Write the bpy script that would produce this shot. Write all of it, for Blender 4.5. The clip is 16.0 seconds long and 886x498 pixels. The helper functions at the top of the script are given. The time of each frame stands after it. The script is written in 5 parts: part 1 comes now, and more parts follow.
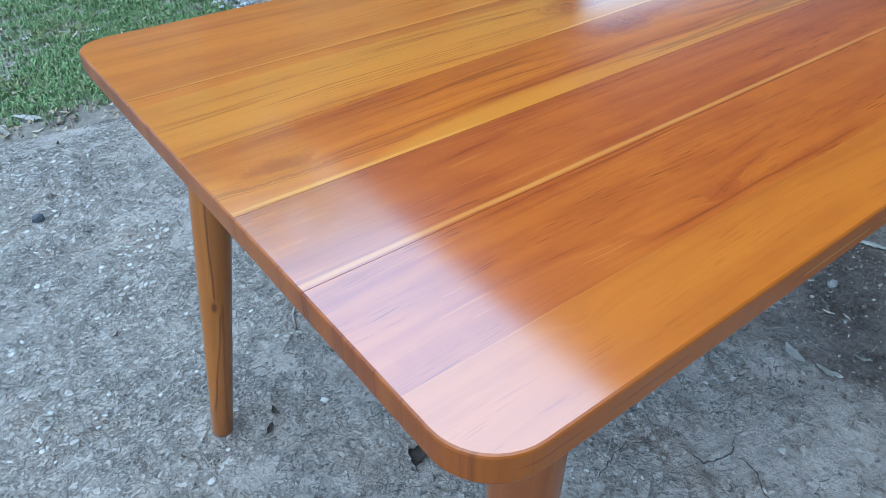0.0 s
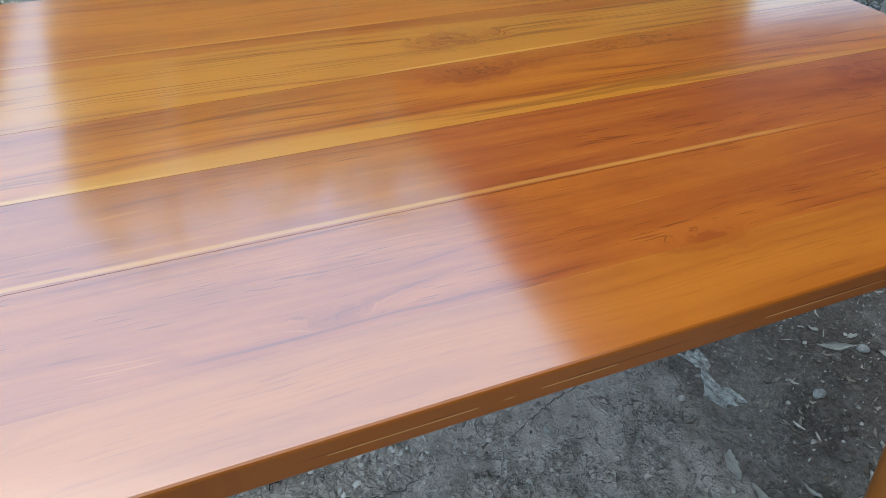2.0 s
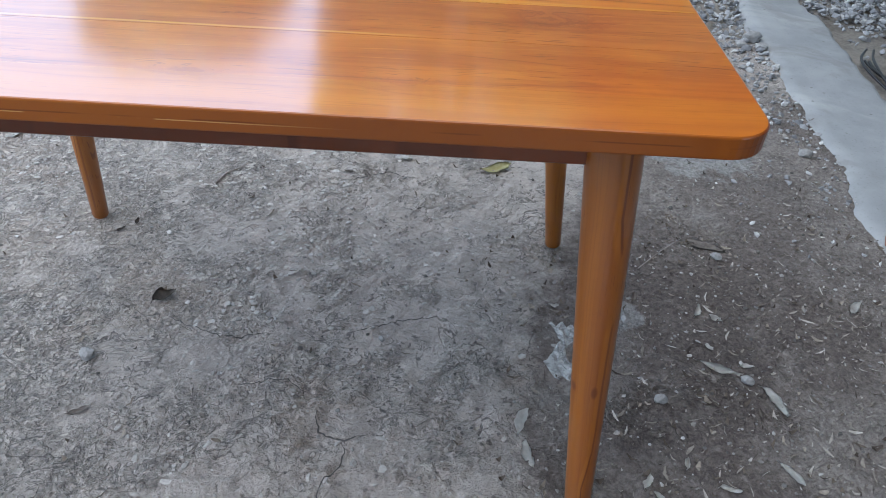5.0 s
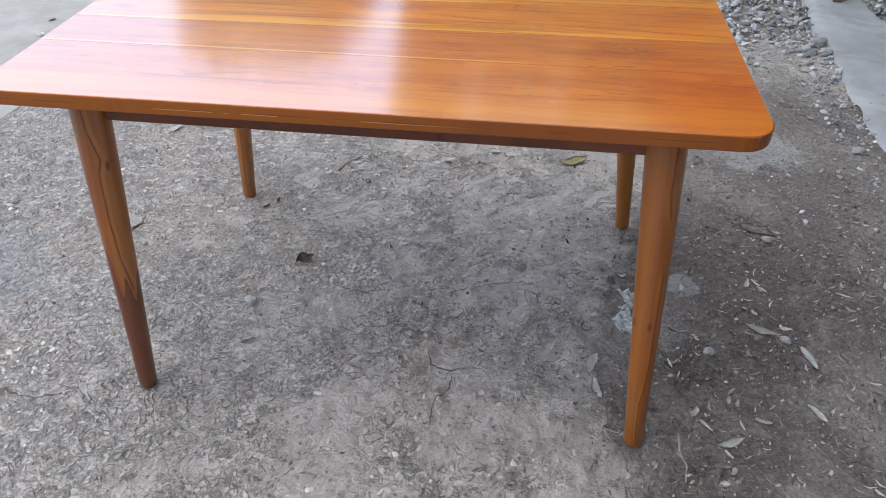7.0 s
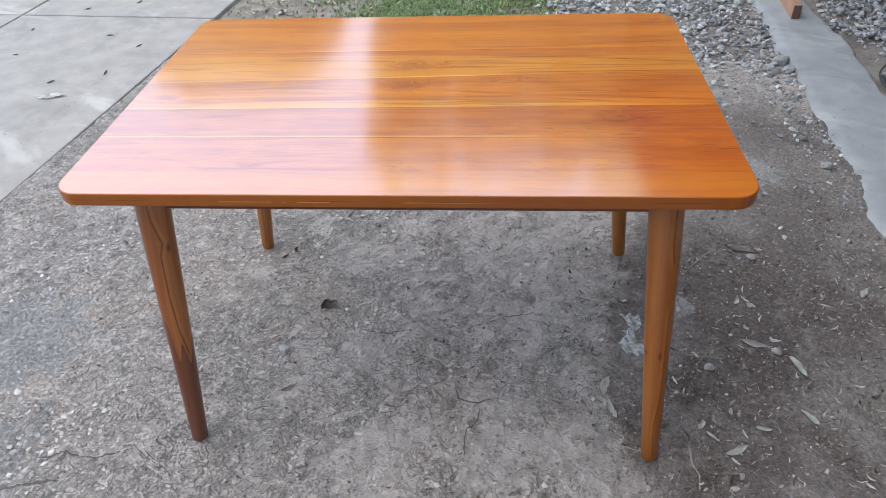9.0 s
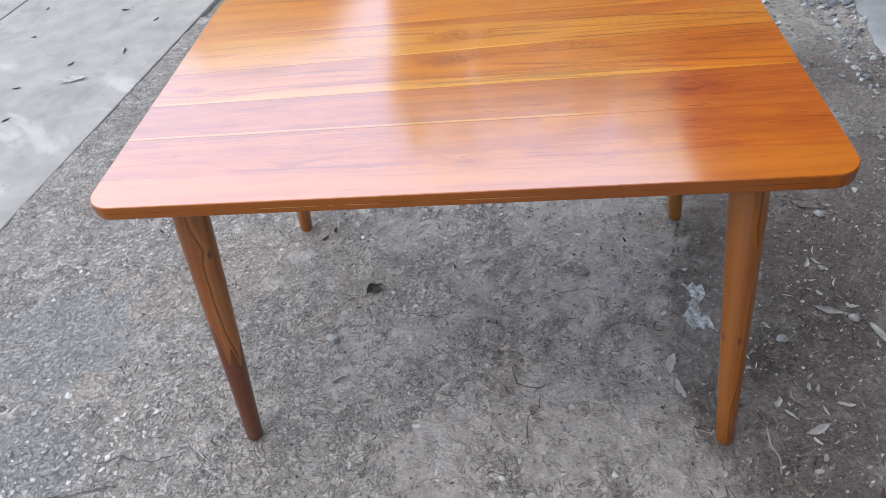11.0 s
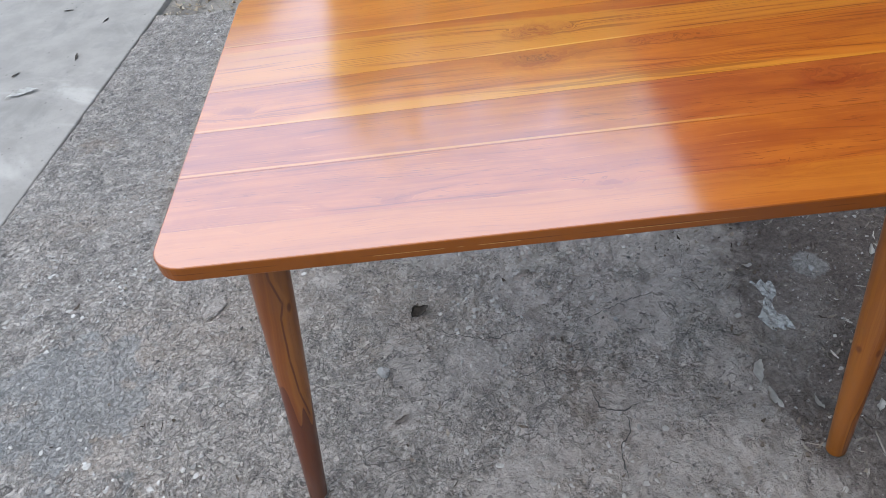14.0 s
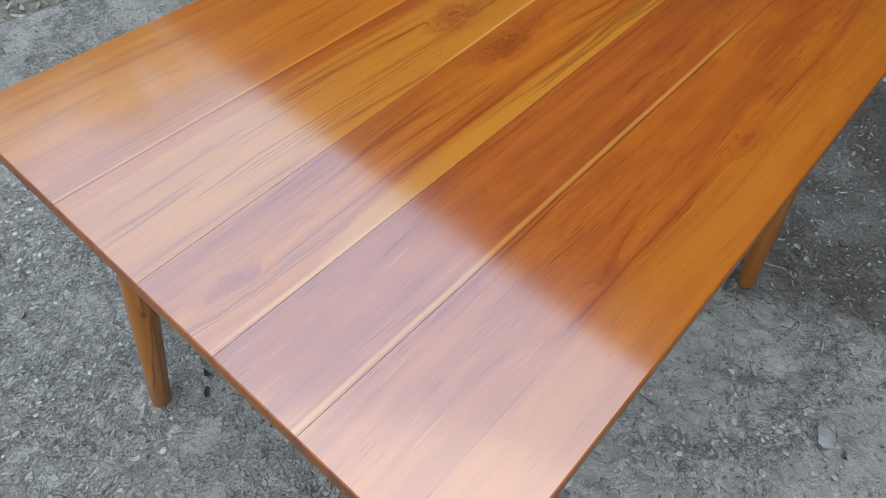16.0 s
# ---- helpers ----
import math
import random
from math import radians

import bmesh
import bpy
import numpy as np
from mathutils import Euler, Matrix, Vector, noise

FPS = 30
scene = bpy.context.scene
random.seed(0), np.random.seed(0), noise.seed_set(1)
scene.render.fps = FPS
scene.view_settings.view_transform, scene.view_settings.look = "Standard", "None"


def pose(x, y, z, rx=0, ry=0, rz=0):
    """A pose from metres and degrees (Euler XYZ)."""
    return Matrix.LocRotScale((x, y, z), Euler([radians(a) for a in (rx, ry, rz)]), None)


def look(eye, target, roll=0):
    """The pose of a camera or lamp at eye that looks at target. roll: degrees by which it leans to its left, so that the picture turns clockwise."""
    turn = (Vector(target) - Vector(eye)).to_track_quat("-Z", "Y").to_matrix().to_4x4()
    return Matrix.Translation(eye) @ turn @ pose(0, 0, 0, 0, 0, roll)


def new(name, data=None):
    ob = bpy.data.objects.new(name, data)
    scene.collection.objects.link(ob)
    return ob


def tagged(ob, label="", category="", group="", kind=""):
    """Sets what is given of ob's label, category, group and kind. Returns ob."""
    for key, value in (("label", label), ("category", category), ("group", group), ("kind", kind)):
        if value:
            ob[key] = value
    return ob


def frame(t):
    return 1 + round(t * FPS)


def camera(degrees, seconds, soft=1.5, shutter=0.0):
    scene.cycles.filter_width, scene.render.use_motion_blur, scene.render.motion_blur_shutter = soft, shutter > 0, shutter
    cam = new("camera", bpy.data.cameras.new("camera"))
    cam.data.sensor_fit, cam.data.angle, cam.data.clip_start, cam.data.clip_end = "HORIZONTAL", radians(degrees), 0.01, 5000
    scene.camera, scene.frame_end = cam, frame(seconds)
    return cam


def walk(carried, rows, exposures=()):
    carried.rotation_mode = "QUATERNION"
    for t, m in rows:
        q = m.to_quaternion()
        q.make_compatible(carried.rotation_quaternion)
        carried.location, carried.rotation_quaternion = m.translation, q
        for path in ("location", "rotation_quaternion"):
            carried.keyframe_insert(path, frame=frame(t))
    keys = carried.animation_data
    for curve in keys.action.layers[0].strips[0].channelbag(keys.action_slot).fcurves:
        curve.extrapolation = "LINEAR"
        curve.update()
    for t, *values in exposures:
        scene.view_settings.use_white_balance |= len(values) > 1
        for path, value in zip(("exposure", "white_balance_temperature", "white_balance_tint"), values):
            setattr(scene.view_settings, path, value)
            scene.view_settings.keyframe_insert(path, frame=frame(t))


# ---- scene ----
cam = camera(65.6, 16.0, soft=0.8)
PATH = [
    (0, (-0.733, -0.555, 1.049), (0.216, 0.743, -0.139), -1.5),
    (0.5, (-0.661, -0.566, 1.046), (0.324, 0.706, -0.143), -0.2),
    (1, (-0.55, -0.535, 1.044), (0.392, 0.741, -0.175), 2.1),
    (1.5, (-0.486, -0.535, 1.048), (0.328, 0.799, -0.2), 1.2),
    (2, (-0.335, -0.638, 1.073), (0.284, 0.801, -0.169), 1.9),
    (2.5, (-0.226, -0.706, 1.1), (0.332, 0.786, -0.109), 0.2),
    (3, (-0.028, -0.687, 1.093), (0.582, 0.804, -0.092), 2.0),
    (3.5, (0.139, -0.709, 1.114), (0.464, 0.883, -0.052), -0.5),
    (4, (0.236, -0.796, 1.11), (0.46, 0.818, -0.05), 5.7),
    (4.5, (0.298, -0.86, 1.093), (0.349, 0.729, -0.121), 4.0),
    (5, (0.304, -0.968, 1.062), (0.288, 0.581, -0.204), 2.9),
    (5.2, (0.314, -1.025, 1.066), (0.288, 0.547, -0.17), 1.9),
    (7.3, (0.243, -1.274, 1.296), (0.005, 0.244, 0.016), -1.1),
    (7.5, (0.226, -1.277, 1.339), (-0.023, 0.259, 0.082), -1.8),
    (8, (0.173, -1.305, 1.379), (-0.061, 0.283, 0.185), -3.2),
    (8.5, (0.177, -1.351, 1.392), (-0.025, 0.241, 0.199), -2.8),
    (8.7, (0.177, -1.348, 1.396), (0.009, 0.226, 0.173), -2.3),
    (10.8, (0.132, -1.223, 1.402), (-0.06, 0.265, 0.079), -8.2),
    (11, (0.118, -1.214, 1.403), (-0.121, 0.229, 0.039), -8.5),
    (11.5, (0.061, -1.178, 1.411), (-0.157, 0.279, 0.059), -11.2),
    (12, (-0.053, -1.148, 1.4), (-0.159, 0.324, 0.049), -10.9),
    (12.5, (-0.085, -1.138, 1.39), (-0.151, 0.335, 0.038), -9.3),
    (13, (-0.011, -1.163, 1.397), (-0.153, 0.297, 0.038), -7.7),
    (13.5, (-0.024, -1.134, 1.384), (-0.191, 0.296, -0.004), -8.9),
    (14, (-0.179, -1.036, 1.373), (-0.242, 0.376, -0.043), -7.9),
    (14.5, (-0.273, -0.934, 1.355), (-0.24, 0.441, -0.096), -6.4),
    (15, (-0.344, -0.763, 1.328), (-0.031, 0.528, -0.167), -2.5),
    (15.5, (-0.505, -0.612, 1.296), (0.255, 0.504, -0.179), 2.3),
    (16, (-0.713, -0.453, 1.303), (0.274, 0.357, -0.237), 2.7),
]
walk(cam, [(t, look(eye, target, roll)) for t, eye, target, roll in PATH],
     exposures=[(0.0, 0.20, 5390, 4), (1.0, -0.10, 5940, 3), (1.5, -0.14, 6140, 4), (2.5, -0.18, 6540, 7), (3.2, -0.05, 6470, 8), (4.0, -0.05, 6070, 12), (5.0, 0.19, 6570, 16), (7.5, 0.25, 7010, 20),
                (12.5, 0.20, 6950, 19), (13.5, 0.16, 6880, 18), (14.0, 0.02, 6880, 18), (14.5, -0.14, 6890, 18), (15.0, -0.30, 7220, 12), (15.5, -0.38, 6940, 10), (16.0, -0.26, 6440, 7)])


# ---- light: an overcast sky, brightest overhead and to the open side ----
SUN_EL, SUN_AZ = radians(72), radians(-105)
world = bpy.data.worlds.new("world")
scene.world = world
world.use_nodes = True
wn = world.node_tree
sky = wn.nodes.new("ShaderNodeTexSky")
sky.sky_type, sky.sun_disc = "NISHITA", False
sky.sun_elevation, sky.sun_rotation = SUN_EL, SUN_AZ
sky.air_density, sky.dust_density, sky.ozone_density = 1.0, 3.2, 1.0
pale = wn.nodes.new("ShaderNodeHueSaturation")
pale.inputs["Saturation"].default_value = 0.95
veil = wn.nodes.new("ShaderNodeGamma")  # cloud evens the sky out
veil.inputs["Gamma"].default_value = 0.38
wn.links.new(sky.outputs[0], veil.inputs["Color"])
wn.links.new(veil.outputs[0], pale.inputs["Color"])
blue = wn.nodes.new("ShaderNodeMix")  # blue shows through the thin cloud
blue.data_type, blue.blend_type = "RGBA", "MULTIPLY"
blue.inputs[0].default_value, blue.inputs[7].default_value = 1.0, (0.63, 0.84, 0.98, 1)
wn.links.new(pale.outputs[0], blue.inputs[6])
wn.links.new(blue.outputs[2], wn.nodes["Background"].inputs["Color"])
wn.nodes["Background"].inputs["Strength"].default_value = 1.16
sun = new("sun", bpy.data.lights.new("sun", "SUN"))
sun.data.energy, sun.data.angle, sun.data.color = 1.12, radians(85), (1.0, 0.70, 0.41)
sun.matrix_world = look((10 * math.sin(SUN_AZ) * math.cos(SUN_EL), 10 * math.cos(SUN_AZ) * math.cos(SUN_EL), 10 * math.sin(SUN_EL)), (0, 0, 0))


# ---- materials ----
class Mat:
    """A node material with short calls for its nodes."""

    def __init__(self, name, rough=0.6, metal=0.0, spec=0.5):
        self.m = bpy.data.materials.new(name)
        self.m.use_nodes = True
        self.nt = self.m.node_tree
        self.b = self.nt.nodes["Principled BSDF"]
        self.b.inputs["Roughness"].default_value = rough
        self.b.inputs["Metallic"].default_value = metal
        self.b.inputs["Specular IOR Level"].default_value = spec
        self.co = self.nt.nodes.new("ShaderNodeTexCoord").outputs["Object"]

    def put(self, node, key, v):
        sock = node.inputs[key]
        if isinstance(v, bpy.types.NodeSocket):
            self.nt.links.new(v, sock)
        elif isinstance(v, (tuple, list)) and sock.type == "RGBA":
            sock.default_value = (*v[:3], 1)
        else:
            sock.default_value = v

    def math(self, op, a, b=0.0, c=0.0, clamp=False):
        n = self.nt.nodes.new("ShaderNodeMath")
        n.operation, n.use_clamp = op, clamp
        for k, v in enumerate((a, b, c)):
            self.put(n, k, v)
        return n.outputs[0]

    def sep(self, v):
        n = self.nt.nodes.new("ShaderNodeSeparateXYZ")
        self.put(n, 0, v)
        return n.outputs[0], n.outputs[1], n.outputs[2]

    def comb(self, x, y, z):
        n = self.nt.nodes.new("ShaderNodeCombineXYZ")
        for k, v in enumerate((x, y, z)):
            self.put(n, k, v)
        return n.outputs[0]

    def noise(self, v, scale=1.0, detail=3.0, rough=0.55, warp=0.0):
        n = self.nt.nodes.new("ShaderNodeTexNoise")
        for k, val in (("Vector", v), ("Scale", scale), ("Detail", detail), ("Roughness", rough), ("Distortion", warp)):
            self.put(n, k, val)
        return n.outputs[0]

    def cells(self, v, scale, feature="F1"):
        n = self.nt.nodes.new("ShaderNodeTexVoronoi")
        n.feature = feature
        self.put(n, "Vector", v)
        self.put(n, "Scale", scale)
        return n.outputs[0]

    def fit(self, v, a, b, lo=0.0, hi=1.0):
        n = self.nt.nodes.new("ShaderNodeMapRange")
        n.interpolation_type = "SMOOTHSTEP"
        for k, val in enumerate((v, a, b, lo, hi)):
            self.put(n, k, val)
        return n.outputs[0]

    def mix(self, f, a, b, mode="MIX"):
        n = self.nt.nodes.new("ShaderNodeMix")
        n.data_type, n.blend_type = "RGBA", mode
        self.put(n, 0, f)
        self.put(n, 6, a)
        self.put(n, 7, b)
        return n.outputs[2]

    def bump(self, h, strength=0.3, dist=0.002):
        n = self.nt.nodes.new("ShaderNodeBump")
        self.put(n, "Strength", strength)
        self.put(n, "Distance", dist)
        self.put(n, "Height", h)
        self.nt.links.new(n.outputs[0], self.b.inputs["Normal"])

    def random(self):
        return self.nt.nodes.new("ShaderNodeObjectInfo").outputs["Random"]

    def island(self):
        return self.nt.nodes.new("ShaderNodeNewGeometry").outputs["Random Per Island"]

    def color(self, c):
        self.put(self.b, "Base Color", c)
        return self.m

    def set(self, **kw):
        for k, v in kw.items():
            self.put(self.b, k.replace("_", " "), v)


def speckled(name, c1, c2, scale=20.0, rough=0.7, spread=0.5, fine=4.0, bump=0.25, dist=0.002, metal=0.0, spec=0.5):
    """A surface of two tones at two scales, with fine relief."""
    m = Mat(name, rough, metal, spec)
    big = m.noise(m.co, scale, 4, 0.6, 0.4)
    small = m.noise(m.co, scale * fine, 3, 0.6)
    f = m.math("ADD", m.math("MULTIPLY", big, 0.6), m.math("MULTIPLY", small, 0.4))
    m.color(m.mix(m.fit(f, 0.5 - spread / 2, 0.5 + spread / 2), c1, c2))
    m.bump(small, bump, dist)
    return m.m


KNOTS = [  # along, across, height, reach along, reach across
    (0.415, -0.134, 0.048, 0.050, 0.020), (0.245, -0.328, 0.030, 0.036, 0.012), (0.030, -0.325, 0.032, 0.032, 0.012),
    (-0.272, -0.309, 0.024, 0.026, 0.010), (0.0, 0.117, 0.056, 0.046, 0.019), (-0.020, 0.018, 0.050, 0.046, 0.019),
    (-0.530, -0.041, 0.034, 0.030, 0.014), (-0.337, 0.281, 0.014, 0.030, 0.010), (0.560, 0.362, 0.036, 0.040, 0.018),
    (0.215, 0.050, -0.030, 0.080, 0.014), (0.442, -0.017, 0.018, 0.020, 0.008), (-0.471, -0.342, 0.016, 0.018, 0.008)]


def grain(m, a, b, seed):
    """Fields that every piece of the table's wood shares: slow waves, fine wobble and rings along the grain."""
    wav = m.noise(m.comb(m.math("MULTIPLY", a, 1.3), m.math("MULTIPLY", b, 5.0), seed), 1.0, 2)
    wob = m.noise(m.comb(m.math("MULTIPLY", a, 7.0), m.math("MULTIPLY", b, 24.0), seed + 3.0), 1.0, 2)
    h = m.math("ADD", b, m.math("MULTIPLY", m.math("SUBTRACT", wav, 0.5), 0.060))
    return wav, wob, m.math("ADD", h, m.math("MULTIPLY", m.math("SUBTRACT", wob, 0.5), 0.010))


def stroke(m, a, b, x0, y0, x1, y1, half, fade=0.05):
    """A soft line on the wood from one place to another, thinning out at both ends."""
    t = m.math("DIVIDE", m.math("SUBTRACT", a, x0), x1 - x0)
    d = m.math("ABSOLUTE", m.math("SUBTRACT", b, m.math("ADD", m.math("MULTIPLY", t, y1 - y0), y0)))
    soft = fade / abs(x1 - x0)
    ends = m.math("MULTIPLY", m.fit(t, -soft, soft), m.fit(t, 1 + soft, 1 - soft))
    return m.math("MULTIPLY", m.fit(d, half, half * 0.25), ends)


def varnish(m, coat):
    m.set(Coat_Weight=coat, Coat_IOR=3.1, Specular_IOR_Level=0.2)
    m.put(m.b, "Coat Roughness", m.fit(m.noise(m.co, 9.0, 3), 0.3, 0.7, 0.10, 0.14))


def teak_board(name, reach, light, dark, seed, lines=0.6, dashes=0.6, mottle=0.5, pale=(), sap=(), streaks=()):
    """A varnished teak board of the top: rings bend round the knots, with sapwood, dark streaks and open pores."""
    m = Mat(name, 0.32)
    a, b, c = m.sep(m.co)
    wav, wob, h = grain(m, a, b, seed)
    curl = m.math("MULTIPLY", m.math("SUBTRACT", m.noise(m.co, 30.0, 3, 0.6), 0.5), 2.2)
    twist = m.math("MULTIPLY", m.math("SUBTRACT", m.noise(m.comb(b, a, 4.0), 38.0, 3, 0.6), 0.5), 2.2)
    heart, blush = 0.0, 0.0
    for xk, yk, up, sx, sy in KNOTS:
        if not reach[0] - 0.04 < yk < reach[1] + 0.04:
            continue
        dx = m.math("ADD", m.math("DIVIDE", m.math("SUBTRACT", a, xk), sx), curl)
        dy = m.math("ADD", m.math("DIVIDE", m.math("SUBTRACT", b, yk), sy), twist)
        g = m.math("POWER", 2.718, m.math("MULTIPLY", m.math("ADD", m.math("MULTIPLY", dx, dx), m.math("MULTIPLY", dy, dy)), -1.0))
        h = m.math("ADD", h, m.math("MULTIPLY", g, up))
        heart = m.math("ADD", heart, m.math("MULTIPLY", g, abs(up) * 18))
        blush = m.math("ADD", blush, m.math("MULTIPLY", m.math("POWER", g, 0.30), min(1.0, abs(up) * 20)))
    broad = m.noise(m.comb(m.math("MULTIPLY", a, 1.1), m.math("MULTIPLY", h, 15.0), seed + 1.0), 1.0, 3, 0.55)
    rings = m.noise(m.comb(m.math("MULTIPLY", a, 1.0), m.math("MULTIPLY", h, 75.0), seed), 1.0, 3, 0.6)
    thin = m.noise(m.comb(m.math("MULTIPLY", a, 2.4), m.math("MULTIPLY", h, 300.0), seed + 7.0), 1.0, 2, 0.6)
    cloud = m.noise(m.comb(m.math("MULTIPLY", a, 9.0), m.math("MULTIPLY", b, 26.0), seed + 11.0), 1.0, 4, 0.6, 0.5)
    tone = m.math("ADD", m.math("MULTIPLY", broad, 0.66), m.math("ADD", m.math("MULTIPLY", rings, 0.26), m.math("MULTIPLY", thin, 0.10)))
    tone = m.math("ADD", tone, m.math("MULTIPLY", m.math("SUBTRACT", cloud, 0.5), mottle * 0.7))
    col = m.mix(m.fit(tone, 0.36, 0.68), light, dark)
    deep = (dark[0] * 0.46, dark[1] * 0.34, dark[2] * 0.40)
    red = (dark[0] * 0.86, dark[1] * 0.62, dark[2] * 0.7)
    yellow = (0.73, 0.272, 0.024)
    bent = m.math("ADD", b, m.math("ADD", m.math("MULTIPLY", m.math("SUBTRACT", wob, 0.5), 0.008), m.math("MULTIPLY", m.math("SUBTRACT", wav, 0.5), 0.010)))
    for x0, x1, low, thick, amount in sap:  # sapwood along a board's edge, feathered into the heart by its rings
        t = m.fit(a, x0, x0 + 0.25, 0.25, 1.0)
        t = m.math("MULTIPLY", t, m.fit(a, x1, x1 - 0.45, 0.30, 1.0))
        up = m.math("DIVIDE", m.math("SUBTRACT", bent, low), thick)
        up = m.math("ADD", up, m.math("MULTIPLY", m.math("SUBTRACT", rings, 0.5), 1.1))
        up = m.math("DIVIDE", up, m.math("MAXIMUM", t, 0.05))
        col = m.mix(m.math("MULTIPLY", m.fit(up, 1.1, 0.55), m.math("MULTIPLY", m.fit(a, x0 - 0.05, x0 + 0.15), amount)), col, yellow)
    spread = m.noise(m.comb(m.math("MULTIPLY", a, 0.5), m.math("MULTIPLY", h, 28.0), seed + 2.0), 1.0, 2, 0.5)
    year = m.math("SINE", m.math("MULTIPLY", m.math("ADD", m.math("MULTIPLY", h, 80.0), m.math("MULTIPLY", spread, 10.0)), 6.283))
    some = m.fit(m.noise(m.comb(m.math("MULTIPLY", a, 1.8), m.math("MULTIPLY", h, 26.0), seed + 4.0), 1.0, 3, 0.6), 0.46, 0.60)
    veins = m.math("MULTIPLY", m.fit(year, 0.50, 0.97), some)
    flame = m.math("MULTIPLY", m.fit(blush, 0.25, 0.95), m.fit(m.noise(m.comb(m.math("MULTIPLY", a, 16.0), m.math("MULTIPLY", h, 60.0), seed + 6.0), 1.0, 3, 0.6), 0.36, 0.60, 0.25, 0.75))
    col = m.mix(flame, col, red)
    col = m.mix(m.math("MULTIPLY", veins, 0.70 * lines, clamp=True), col, deep)
    broken = m.fit(m.noise(m.comb(m.math("MULTIPLY", a, 14.0), m.math("MULTIPLY", b, 260.0), seed + 12.0), 1.0, 2, 0.6), 0.34, 0.58, 0.25, 1.0)
    for x0, y0, x1, y1, half, amount in streaks:
        col = m.mix(m.math("MULTIPLY", stroke(m, a, bent, x0, y0, x1, y1, half * 4.0), amount * 0.40), col, red)
        col = m.mix(m.math("MULTIPLY", m.math("MULTIPLY", stroke(m, a, bent, x0, y0, x1, y1, half), broken), amount * 0.8), col, deep)
    pores = m.noise(m.comb(m.math("MULTIPLY", a, 24.0), m.math("MULTIPLY", h, 560.0), seed + 5.0), 1.0, 1, 0.5)
    where = m.fit(m.noise(m.comb(m.math("MULTIPLY", a, 4.0), m.math("MULTIPLY", b, 22.0), seed + 9.0), 1.0, 2), 0.44, 0.58)
    long = m.noise(m.comb(m.math("MULTIPLY", a, 11.0), m.math("MULTIPLY", h, 230.0), seed + 15.0), 1.0, 2, 0.5)
    nicks = m.math("MAXIMUM", m.fit(pores, 0.62, 0.70), m.math("MULTIPLY", m.fit(long, 0.66, 0.71), 1.0))
    col = m.mix(m.math("MULTIPLY", m.math("MULTIPLY", nicks, where), dashes * 0.75), col, deep)
    col = m.mix(m.math("MULTIPLY", m.math("MULTIPLY", m.fit(long, 0.36, 0.30), m.fit(where, 0.8, 0.2)), dashes * 0.55), col, (light[0] * 1.18, light[1] * 1.40, light[2] * 2.2))
    col = m.mix(m.math("MULTIPLY", m.fit(heart, 0.15, 1.0), m.fit(m.math("ADD", year, m.math("MULTIPLY", rings, 2.0)), 0.2, 1.9, 0.15, 0.38)), col, deep)
    slight = m.math("ADD", b, m.math("MULTIPLY", m.math("SUBTRACT", wob, 0.5), 0.003))
    for x0, y0, x1, y1, half, amount in pale:
        col = m.mix(m.math("MULTIPLY", stroke(m, a, slight, x0, y0, x1, y1, half), amount), col, (0.80, 0.34, 0.065))
    m.bump(m.math("ADD", m.math("MULTIPLY", pores, 0.6), m.math("MULTIPLY", rings, 0.4)), 0.10, 0.0006)
    varnish(m, 1.0)
    return m.color(col)


